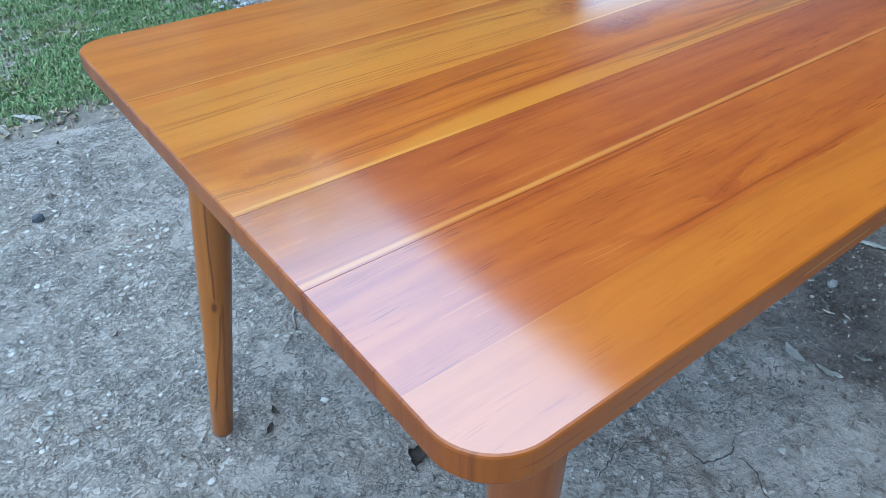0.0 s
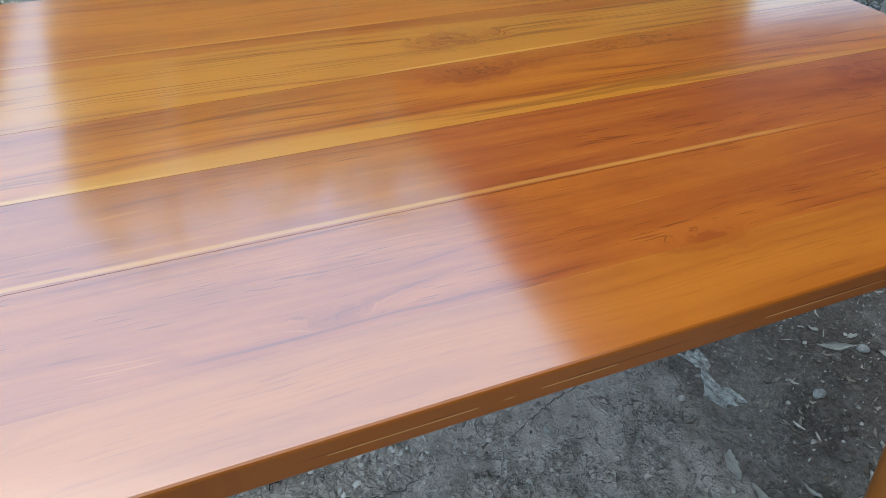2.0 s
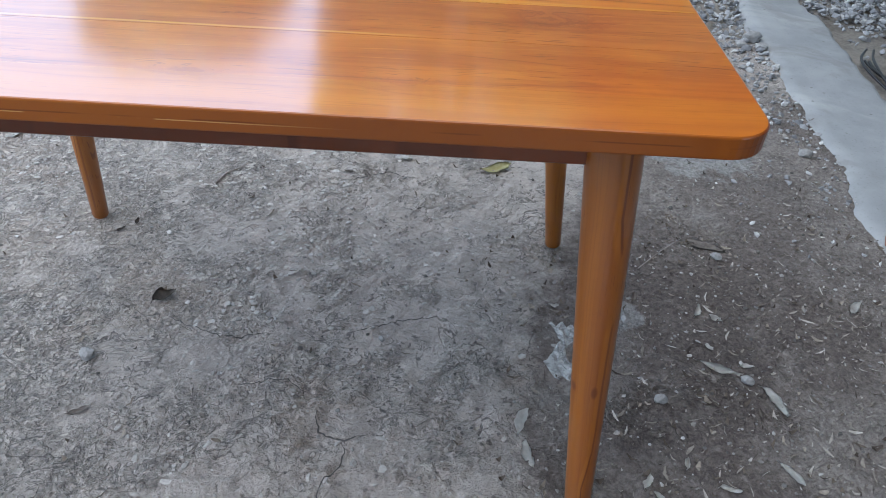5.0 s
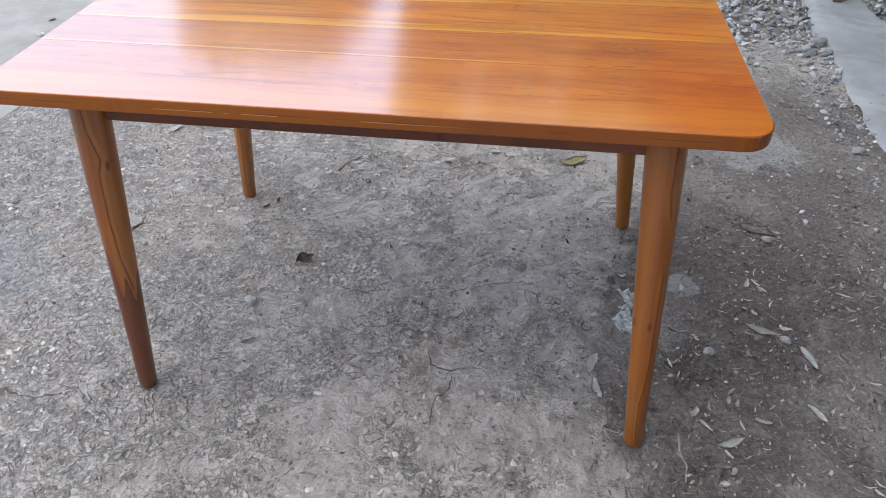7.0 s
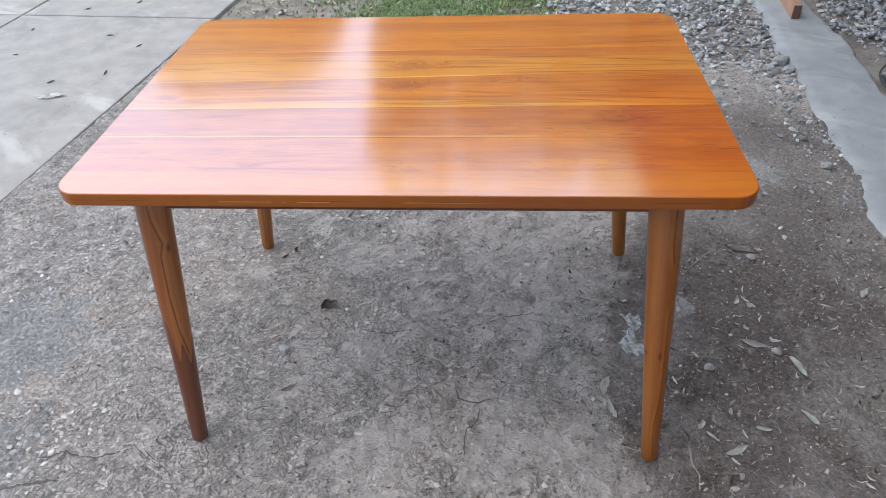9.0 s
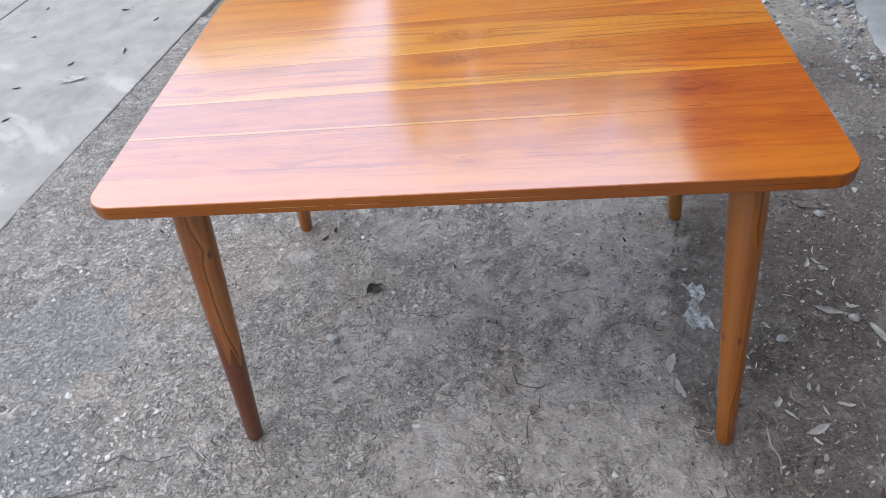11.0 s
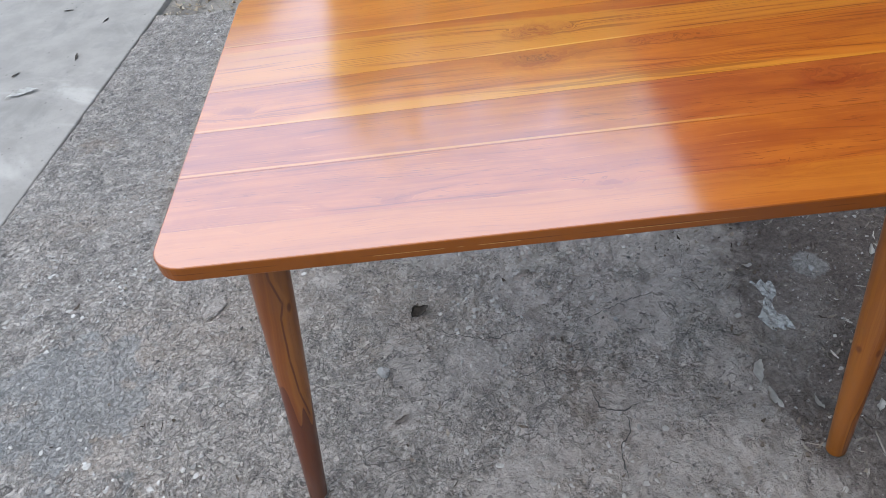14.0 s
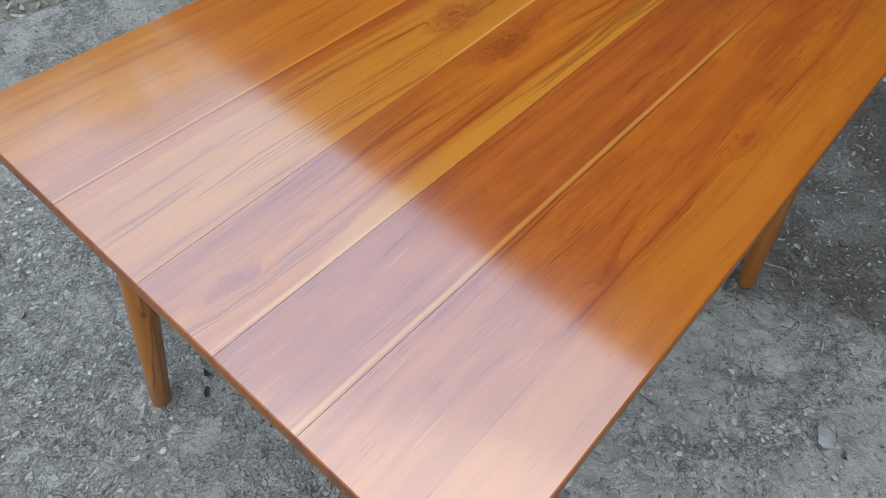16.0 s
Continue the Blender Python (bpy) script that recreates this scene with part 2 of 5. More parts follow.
def teak(name, light, dark, seed, axis="x", lines=1.0, edge=False, coat=1.0, heartwood=0.0, spots=(), figure=()):
    """Varnished teak of the edges, aprons and legs."""
    m = Mat(name, 0.32)
    a, b, c = m.sep(m.co)
    if axis == "z":
        a, b, c = c, m.math("ADD", a, m.math("MULTIPLY", b, 0.6)), b
    wav, wob, h = grain(m, a, b, seed)
    along = m.math("MULTIPLY", a, 0.9)
    rings = m.noise(m.comb(along, m.math("MULTIPLY", h, 75.0), seed), 1.0, 3, 0.6)
    thin = m.noise(m.comb(m.math("MULTIPLY", a, 2.0), m.math("MULTIPLY", h, 300.0), seed + 7.0), 1.0, 2, 0.6)
    broad = m.noise(m.comb(along, m.math("MULTIPLY", h, 13.0), seed + 1.0), 1.0, 2, 0.5)
    spread = m.noise(m.comb(m.math("MULTIPLY", a, 0.5), m.math("MULTIPLY", h, 28.0), seed + 2.0), 1.0, 2, 0.5)
    year = m.math("SINE", m.math("MULTIPLY", m.math("ADD", m.math("MULTIPLY", h, 80.0), m.math("MULTIPLY", spread, 10.0)), 6.283))
    some = m.fit(m.noise(m.comb(m.math("MULTIPLY", a, 1.6), m.math("MULTIPLY", h, 26.0), seed + 4.0), 1.0, 3, 0.6), 0.47, 0.60)
    veins = m.math("MULTIPLY", m.fit(year, 0.45, 0.95), some)
    pores = m.noise(m.comb(m.math("MULTIPLY", a, 26.0), m.math("MULTIPLY", h, 620.0), seed + 5.0), 1.0, 1, 0.5)
    where = m.fit(m.noise(m.comb(m.math("MULTIPLY", a, 4.0), m.math("MULTIPLY", b, 22.0), seed + 9.0), 1.0, 2), 0.44, 0.58)
    tone = m.math("ADD", m.math("MULTIPLY", broad, 0.74), m.math("ADD", m.math("MULTIPLY", rings, 0.30), m.math("MULTIPLY", thin, 0.10)))
    col = m.mix(m.fit(tone, 0.46, 0.74), light, dark)
    deep = (dark[0] * 0.50, dark[1] * 0.36, dark[2] * 0.35)
    col = m.mix(m.math("MULTIPLY", veins, 0.60 * lines, clamp=True), col, deep)
    col = m.mix(m.math("MULTIPLY", m.math("MULTIPLY", m.fit(pores, 0.63, 0.70), where), 0.50), col, deep)
    if edge:
        line = m.math("MULTIPLY", m.fit(m.math("ABSOLUTE", m.math("SUBTRACT", c, m.math("ADD", 0.7375, m.math("MULTIPLY", m.math("SUBTRACT", wav, 0.5), 0.004)))), 0.0011, 0.0004),
                      m.fit(m.noise(m.comb(m.math("MULTIPLY", a, 7.0), 0.0, 2.0), 1.0, 2), 0.47, 0.55))
        col = m.mix(m.math("MULTIPLY", line, 0.55), col, deep)
        # the crack's highlight, coloured in as pale dashes beside it
        lit = m.math("MULTIPLY", m.fit(m.math("ABSOLUTE", m.math("SUBTRACT", c, m.math("ADD", 0.7358, m.math("MULTIPLY", m.math("SUBTRACT", wav, 0.5), 0.004)))), 0.0008, 0.0003),
                     m.math("MULTIPLY", m.math("MULTIPLY", m.fit(a, 0.22, 0.05), m.fit(a, -0.36, -0.28)), m.fit(m.noise(m.comb(m.math("MULTIPLY", a, 14.0), 0.0, 2.6), 1.0, 3), 0.47, 0.53)))
        col = m.mix(m.math("MULTIPLY", lit, 0.62), col, (0.74, 0.42, 0.14))
    for x0, y0, x1, y1, half, amount in figure:  # a sinuous dark seam with paler wood beside it
        run = m.math("ADD", b, m.math("MULTIPLY", m.math("SUBTRACT", wob, 0.5), 0.006))
        col = m.mix(m.math("MULTIPLY", stroke(m, a, run, x0, y0 + half * 2.2, x1, y1 + half * 2.2, half * 2.2, 0.02), amount * 0.35), col, (0.60, 0.21, 0.025))
        col = m.mix(m.math("MULTIPLY", stroke(m, a, run, x0, y0, x1, y1, half, 0.01), amount), col, deep)
    for za, bb in spots:
        d = m.math("SQRT", m.math("ADD", m.math("POWER", m.math("DIVIDE", m.math("SUBTRACT", a, za), 0.010), 2.0), m.math("POWER", m.math("DIVIDE", m.math("SUBTRACT", b, bb), 0.0045), 2.0)))
        col = m.mix(m.fit(m.math("ADD", d, wob), 1.9, 0.9, 0.0, 0.8), col, deep)
    if heartwood:  # a darker, redder heart that ends in two tongues
        tongue = m.math("ADD", m.math("MULTIPLY", m.math("MAXIMUM", m.math("SUBTRACT", -0.008, b), 0.0), 3.0), m.math("MULTIPLY", m.math("COSINE", m.math("MULTIPLY", b, 240.0)), 0.035))
        level = m.math("ADD", heartwood, m.math("ADD", tongue, m.math("MULTIPLY", m.math("SUBTRACT", wob, 0.5), 0.06)))
        depth = m.math("SUBTRACT", level, a)
        col = m.mix(m.fit(depth, -0.004, 0.004, 0.0, 0.85), col, (dark[0] * 0.55, dark[1] * 0.40, dark[2] * 0.55))
        col = m.mix(m.fit(m.math("ABSOLUTE", m.math("SUBTRACT", depth, 0.004)), 0.006, 0.001, 0.0, 0.55), col, deep)
    m.bump(m.math("ADD", m.math("MULTIPLY", pores, 0.6), m.math("MULTIPLY", rings, 0.4)), 0.10, 0.0006)
    varnish(m, coat)
    return m.color(col)


TEAK = [
    teak_board("teak_golden", (-0.400, -0.325), (0.6430, 0.1807, 0.0136), (0.4827, 0.1148, 0.0087), 1.3, 0.15, 0.30, 0.35,
               pale=((-0.60, -0.3240, 0.24, -0.3230, 0.0035, 0.55),), streaks=((0.21, -0.375, 0.26, -0.378, 0.0012, 0.7), (0.24, -0.346, 0.28, -0.352, 0.0012, 0.6))),
    teak_board("teak_orange", (-0.326, -0.206), (0.6267, 0.1588, 0.0125), (0.4286, 0.0835, 0.0082), 4.1, 0.25, 0.85, 0.50,
               streaks=((-0.203, -0.273, -0.138, -0.264, 0.0022, 0.8), (-0.268, -0.305, -0.193, -0.292, 0.0020, 0.8), (-0.37, -0.316, -0.07, -0.319, 0.0022, 0.7), (-0.46, -0.214, -0.20, -0.213, 0.0022, 0.7),
                        (0.30, -0.250, 0.42, -0.262, 0.0020, 0.6), (0.33, -0.318, 0.45, -0.308, 0.0016, 0.8), (0.10, -0.318, 0.33, -0.316, 0.0022, 0.5))),
    teak_board("teak_brown", (-0.208, -0.080), (0.5735, 0.1368, 0.0136), (0.3910, 0.0725, 0.0093), 7.7, 0.25, 0.85, 0.50, pale=((-0.62, -0.2025, 0.24, -0.2020, 0.0038, 0.65),),
               streaks=((-0.37, -0.099, -0.297, -0.104, 0.0024, 0.8), (-0.41, -0.125, -0.326, -0.117, 0.0022, 0.8), (-0.46, -0.194, -0.40, -0.196, 0.0016, 0.7), (-0.05, -0.096, 0.18, -0.094, 0.0016, 0.8),
                        (-0.32, -0.097, -0.12, -0.100, 0.0024, 0.6), (0.22, -0.150, 0.38, -0.158, 0.0016, 0.5), (0.37, -0.144, 0.40, -0.142, 0.0040, 0.7), (0.46, -0.134, 0.50, -0.130, 0.0022, 0.7))),
    teak_board("teak_streaked", (-0.092, 0.076), (0.6643, 0.1807, 0.0114), (0.4387, 0.0927, 0.0071), 10.2, 0.75, 0.35, 0.40, sap=((-0.56, 0.66, -0.092, 0.034, 0.75),), pale=((-0.60, -0.0875, -0.35, -0.0870, 0.0030, 0.8),),
               streaks=((-0.515, -0.052, -0.31, -0.042, 0.0020, 0.7), (-0.33, -0.050, 0.07, -0.049, 0.0022, 0.8), (-0.31, -0.042, -0.10, -0.040, 0.0016, 0.6), (0.02, -0.042, 0.232, -0.038, 0.0018, 0.8),
                        (0.097, -0.016, 0.32, -0.038, 0.0020, 0.8), (0.32, -0.034, 0.62, -0.060, 0.0022, 0.9), (0.265, -0.045, 0.42, -0.066, 0.0016, 0.7), (-0.25, 0.002, -0.08, -0.010, 0.0016, 0.5),
                        (0.30, -0.012, 0.60, -0.028, 0.0014, 0.6), (-0.58, 0.018, -0.33, 0.022, 0.0040, 0.5), (-0.45, 0.026, -0.33, 0.033, 0.0018, 0.9), (0.24, 0.030, 0.60, 0.030, 0.0014, 0.6), (-0.27, -0.020, -0.10, -0.026, 0.0014, 0.5))),
    teak_board("teak_red", (0.030, 0.206), (0.6530, 0.1763, 0.0114), (0.4337, 0.0882, 0.0071), 13.9, 0.85, 0.35, 0.40, sap=((-0.66, 0.35, 0.157, 0.012, 0.55),), pale=((-0.13, 0.0505, 0.16, 0.0620, 0.0034, 0.95),),
               streaks=((-0.33, 0.148, -0.06, 0.138, 0.0020, 0.85), (-0.302, 0.156, -0.08, 0.154, 0.0014, 0.6), (-0.562, 0.131, -0.385, 0.138, 0.0018, 0.6), (-0.598, 0.108, -0.50, 0.103, 0.0020, 0.6),
                        (-0.32, 0.064, -0.124, 0.052, 0.0016, 0.8), (0.155, 0.158, 0.40, 0.153, 0.0018, 0.9), (0.38, 0.150, 0.62, 0.118, 0.0020, 0.9), (0.195, 0.076, 0.62, 0.078, 0.0024, 0.9),
                        (0.21, 0.092, 0.48, 0.098, 0.0016, 0.7), (0.32, 0.112, 0.62, 0.104, 0.0014, 0.7), (0.10, 0.125, 0.32, 0.118, 0.0014, 0.6), (-0.60, 0.042, -0.34, 0.050, 0.0040, 0.5), (-0.22, 0.10, -0.05, 0.094, 0.0014, 0.6))),
    teak_board("teak_plain", (0.187, 0.416), (0.6643, 0.1854, 0.0114), (0.4827, 0.1102, 0.0082), 17.4, 0.45, 0.30, 0.35, pale=((-0.62, 0.1905, -0.05, 0.1990, 0.0030, 0.5),),
               streaks=((0.105, 0.212, 0.34, 0.217, 0.0020, 0.85), (0.33, 0.219, 0.61, 0.241, 0.0018, 0.8), (-0.569, 0.360, -0.30, 0.352, 0.0022, 0.7), (-0.56, 0.375, -0.34, 0.372, 0.0016, 0.6),
                        (-0.42, 0.224, -0.37, 0.222, 0.0020, 0.6), (0.20, 0.30, 0.45, 0.296, 0.0014, 0.5), (0.42, 0.345, 0.60, 0.352, 0.0030, 0.6), (-0.1, 0.335, 0.2, 0.345, 0.0014, 0.5)))]
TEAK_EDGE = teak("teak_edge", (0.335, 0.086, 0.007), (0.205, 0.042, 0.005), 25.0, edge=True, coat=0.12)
TEAK_LEG = teak("teak_leg", (0.3780, 0.1159, 0.0109), (0.2856, 0.0739, 0.0076), 21.0, axis="z", lines=0.3, coat=0.25)
TEAK_LEG_SPOT = teak("teak_leg_spot", (0.3612, 0.1075, 0.0101), (0.2772, 0.0706, 0.0076), 23.0, axis="z", lines=0.3, coat=0.25, spots=((0.335, 0.0245), (0.335, -0.008)),
                     figure=((0.717, -0.022, 0.61, -0.0185, 0.0028, 0.8), (0.61, -0.0185, 0.563, -0.024, 0.0030, 0.8), (0.455, -0.0235, 0.21, -0.0155, 0.0024, 0.6), (0.21, -0.0155, 0.125, -0.004, 0.0020, 0.7), (0.125, -0.004, 0.02, -0.006, 0.0016, 0.8)))
TEAK_LEG_KNOT = teak("teak_leg_knot", (0.3780, 0.1159, 0.0109), (0.2700, 0.0680, 0.0070), 27.0, axis="z", lines=0.5, coat=0.25, spots=((0.335, 0.004),),
                     figure=((0.70, 0.019, 0.35, 0.002, 0.0026, 0.7), (0.32, -0.008, 0.08, 0.012, 0.0026, 0.7), (0.34, -0.012, 0.04, -0.010, 0.0040, 0.4)))
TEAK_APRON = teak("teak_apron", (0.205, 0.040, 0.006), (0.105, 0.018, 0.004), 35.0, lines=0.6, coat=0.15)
TEAK_LEG_HEART = teak("teak_leg_heart", (0.3864, 0.1176, 0.0109), (0.2268, 0.0521, 0.0059), 31.0, axis="z", lines=0.7, coat=0.25, heartwood=0.30,
                      spots=((0.585, 0.013),), figure=((0.72, -0.017, 0.655, -0.013, 0.0030, 0.7), (0.655, -0.013, 0.60, 0.001, 0.0030, 0.8), (0.60, 0.001, 0.57, -0.006, 0.0032, 0.8), (0.57, -0.006, 0.47, -0.006, 0.0028, 0.8), (0.47, -0.006, 0.38, -0.001, 0.0026, 0.8), (0.38, -0.001, 0.30, 0.012, 0.0026, 0.8)))


def old_concrete():
    """Worn, dusty cast concrete with dark stains and a skin of soil where the yard turns to earth."""
    m = Mat("old_concrete", 0.88, 0.0, 0.25)
    x, y, z = m.sep(m.co)
    big = m.noise(m.co, 1.7, 4, 0.6, 0.5)
    mid = m.noise(m.co, 11.0, 5, 0.65, 0.6)
    fine = m.noise(m.co, 95.0, 5, 0.75, 0.2)
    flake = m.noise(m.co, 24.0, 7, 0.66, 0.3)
    col = m.mix(m.fit(mid, 0.35, 0.68), (0.330, 0.298, 0.275), (0.473, 0.425, 0.387))
    col = m.mix(m.fit(big, 0.45, 0.70, 0.0, 0.30), col, (0.268, 0.239, 0.221), "MIX")
    worn = m.fit(m.math("ADD", m.noise(m.co, 4.3, 3, 0.6), m.math("MULTIPLY", x, -0.17)), 0.46, 0.58, 0.14, 1.0)
    col = m.mix(m.fit(worn, 0.85, 0.20, 0.0, 0.50), col, m.mix(m.fit(mid, 0.3, 0.7), (0.411, 0.375, 0.351), (0.538, 0.489, 0.454)))
    # worn flakes, with relief light and shade put into their colour
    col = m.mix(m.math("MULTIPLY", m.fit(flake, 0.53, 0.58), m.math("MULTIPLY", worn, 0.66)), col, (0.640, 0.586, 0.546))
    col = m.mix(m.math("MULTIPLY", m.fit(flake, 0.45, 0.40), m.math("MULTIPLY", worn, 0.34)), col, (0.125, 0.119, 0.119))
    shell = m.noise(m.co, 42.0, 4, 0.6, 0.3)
    # lit flake edges, painted as a pale band round each
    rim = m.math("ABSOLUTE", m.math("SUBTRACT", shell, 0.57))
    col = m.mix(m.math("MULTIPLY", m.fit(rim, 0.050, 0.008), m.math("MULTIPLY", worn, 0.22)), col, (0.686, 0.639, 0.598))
    beige = m.fit(m.noise(m.co, 2.3, 4, 0.6, 0.4), 0.50, 0.66)
    col = m.mix(m.math("MULTIPLY", beige, m.math("MULTIPLY", worn, 0.62)), col, (0.481, 0.403, 0.346))
    pock = m.noise(m.co, 58.0, 5, 0.62, 0.15)
    col = m.mix(m.math("MULTIPLY", m.fit(pock, 0.41, 0.36), m.math("MULTIPLY", worn, 0.5)), col, (0.125, 0.117, 0.111))
    col = m.mix(m.math("MULTIPLY", m.fit(pock, 0.55, 0.61), m.math("MULTIPLY", worn, 0.55)), col, (0.686, 0.628, 0.578))
    col = m.mix(m.fit(fine, 0.54, 0.66, 0.0, 0.34), col, (0.618, 0.575, 0.537))
    col = m.mix(m.fit(fine, 0.46, 0.36, 0.0, 0.30), col, (0.114, 0.109, 0.110))
    specks = m.fit(m.noise(m.co, 6.5, 3, 0.6), 0.40, 0.58)
    bent = m.comb(m.math("ADD", x, m.math("MULTIPLY", mid, 0.05)), m.math("ADD", y, m.math("MULTIPLY", flake, 0.02)), 0.0)
    col = m.mix(m.math("MULTIPLY", m.fit(m.cells(bent, 44.0), 0.24, 0.14), m.math("MULTIPLY", specks, 0.65)), col, (0.104, 0.099, 0.100))
    col = m.mix(m.math("MULTIPLY", m.fit(m.cells(bent, 83.0), 0.22, 0.12), m.math("MULTIPLY", m.fit(specks, 0.9, 0.2), 0.7)), col, (0.640, 0.590, 0.557))
    split, lip = 0.0, 0.0  # skin split along crooked lines; relief shadows and lit edges go into the colour
    for size, warp, width, seed in ((9.0, 1.1, 0.010, 2.0), (17.0, 0.9, 0.013, 5.0), (31.0, 0.7, 0.016, 8.0)):
        n = m.math("SUBTRACT", m.noise(m.comb(m.math("ADD", x, seed), m.math("ADD", y, seed * 0.7), 0.0), size, 4, 0.55, warp), 0.5)
        here = m.fit(m.noise(m.comb(m.math("ADD", x, seed * 1.3), y, seed), size * 0.3, 3, 0.6), 0.47, 0.58)
        split = m.math("MAXIMUM", split, m.math("MULTIPLY", m.fit(m.math("ABSOLUTE", n), width, width * 0.3), here))
        lip = m.math("MAXIMUM", lip, m.math("MULTIPLY", m.fit(m.math("ABSOLUTE", m.math("SUBTRACT", n, width * 2.2)), width * 1.3, width * 0.3), here))
    col = m.mix(m.math("MULTIPLY", lip, 0.40), col, (0.660, 0.600, 0.555))
    col = m.mix(m.math("MULTIPLY", split, 0.55), col, (0.085, 0.080, 0.078))
    rust = m.math("MULTIPLY", m.fit(m.noise(m.co, 3.1, 3, 0.6, 0.3), 0.60, 0.72), m.fit(mid, 0.4, 0.6))
    col = m.mix(m.math("MULTIPLY", rust, 0.35), col, (0.270, 0.188, 0.134))
    bank = m.math("ADD", m.math("MULTIPLY", m.math("MAXIMUM", m.math("SUBTRACT", y, 0.08), 0.0), 0.38), m.math("MULTIPLY", m.math("MAXIMUM", m.math("SUBTRACT", -0.30, y), 0.0), 0.40))
    ragged = m.math("ADD", m.math("MULTIPLY", m.math("SUBTRACT", m.noise(m.co, 5.0, 6, 0.7), 0.5), 0.34), m.math("MULTIPLY", m.math("SUBTRACT", flake, 0.5), 0.22))
    edge = m.math("ADD", m.math("SUBTRACT", x, bank), ragged)
    back = m.math("ADD", y, m.math("MULTIPLY", m.math("SUBTRACT", m.noise(m.co, 2.4, 4, 0.6), 0.5), 0.9))
    soil = m.math("MULTIPLY", m.math("MULTIPLY", m.fit(edge, 0.41, 0.53), m.fit(back, 1.55, 1.15)), m.fit(flake, 0.72, 0.55, 0.62, 1.0))
    earth = m.mix(m.fit(fine, 0.35, 0.65), (0.090, 0.072, 0.066), (0.170, 0.140, 0.129))
    dusty = m.math("ADD", m.fit(m.noise(m.co, 2.6, 5, 0.65, 0.4), 0.46, 0.66), m.fit(y, 0.15, 0.75, 0.0, 0.55), clamp=True)
    earth = m.mix(m.math("MULTIPLY", dusty, 0.85), earth, m.mix(m.fit(fine, 0.35, 0.65), (0.205, 0.180, 0.166), (0.35, 0.316, 0.292)))
    col = m.mix(m.math("MULTIPLY", soil, 0.92), col, earth)
    for px, py, far in ((-1.10, -0.46, 0.20), (-1.18, -0.05, 0.22), (0.70, 0.135, 0.05), (1.06, 0.86, 0.14)):
        d = m.math("SQRT", m.math("ADD", m.math("POWER", m.math("SUBTRACT", x, px), 2.0), m.math("POWER", m.math("SUBTRACT", y, py), 2.0)))
        d = m.math("ADD", d, m.math("MULTIPLY", m.math("SUBTRACT", m.noise(m.co, 9.0, 5, 0.65), 0.5), far * 3.0))
        col = m.mix(m.fit(d, far, far * 0.75, 0.0, 0.75), col, m.mix(m.fit(fine, 0.4, 0.6), (0.30, 0.295, 0.29), (0.43, 0.425, 0.415)))
    scab = m.math("ADD", m.fit(pock, 0.50, 0.57), m.math("MULTIPLY", m.fit(shell, 0.48, 0.58), 0.7))
    rise = m.math("MULTIPLY", worn, m.math("ADD", m.math("MULTIPLY", flake, 1.3), m.math("MULTIPLY", scab, 0.8)))
    m.bump(m.math("ADD", m.math("MULTIPLY", fine, 0.7), m.math("ADD", m.math("MULTIPLY", mid, 0.7), m.math("SUBTRACT", rise, m.math("MULTIPLY", split, 0.5)))), 1.0, 0.014)
    return m.color(col)


def smooth_concrete(name, c1, c2, c3):
    m = Mat(name, 0.8, 0.0, 0.3)
    sx, sy, sz = m.sep(m.co)
    sweep = m.noise(m.comb(m.math("ADD", m.math("MULTIPLY", sx, 0.9), m.math("MULTIPLY", sy, -0.5)), m.math("ADD", m.math("MULTIPLY", sy, 2.6), m.math("MULTIPLY", sx, 1.3)), 0.0), 1.1, 4, 0.6, 0.6)
    mid = m.noise(m.co, 7.0, 5, 0.6)
    fine = m.noise(m.co, 120.0, 3, 0.7)
    col = m.mix(m.fit(mid, 0.3, 0.7), c1, c2)
    col = m.mix(m.fit(sweep, 0.55, 0.7, 0.0, 0.8), col, c3)
    stain = m.noise(m.co, 3.3, 5, 0.65, 0.8)
    col = m.mix(m.fit(stain, 0.52, 0.66, 0.0, 0.40), col, (0.19, 0.185, 0.175))
    col = m.mix(m.fit(fine, 0.58, 0.72, 0.0, 0.45), col, (0.14, 0.14, 0.138))
    col = m.mix(m.math("MULTIPLY", m.fit(m.cells(m.co, 16.0), 0.10, 0.05), 0.6), col, (0.12, 0.11, 0.10))
    m.bump(m.math("ADD", fine, m.math("MULTIPLY", mid, 0.5)), 0.3, 0.002)
    return m.color(col)


def pebbled(name, tones, rough=0.8):
    """Loose pieces, each with its own tone."""
    m = Mat(name, rough, 0.0, 0.35)
    r = m.island()
    col = m.mix(m.fit(r, 0.0, 0.5), tones[0], tones[1])
    col = m.mix(m.fit(r, 0.5, 1.0), col, tones[2])
    n = m.noise(m.co, 120.0, 4, 0.65)
    col = m.mix(m.fit(n, 0.4, 0.7, 0.0, 0.4), col, tones[3])
    m.bump(n, 0.4, 0.002)
    return m.color(col)


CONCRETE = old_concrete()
SLAB = smooth_concrete("slab_concrete", (0.268, 0.252, 0.233), (0.338, 0.317, 0.294), (0.455, 0.430, 0.402))
KERB = smooth_concrete("kerb_concrete", (0.27, 0.282, 0.292), (0.33, 0.341, 0.351), (0.385, 0.393, 0.398))
EARTH = speckled("earth", (0.13, 0.115, 0.10), (0.30, 0.272, 0.242), 6.0, 0.95, 0.4, 14.0, 0.7, 0.008)
CRACK = speckled("crack_dirt", (0.06, 0.057, 0.055), (0.12, 0.115, 0.11), 60.0, 0.95)
GRAVEL = pebbled("gravel_stone", ((0.185, 0.190, 0.202), (0.345, 0.350, 0.362), (0.55, 0.548, 0.54), (0.16, 0.16, 0.165)))
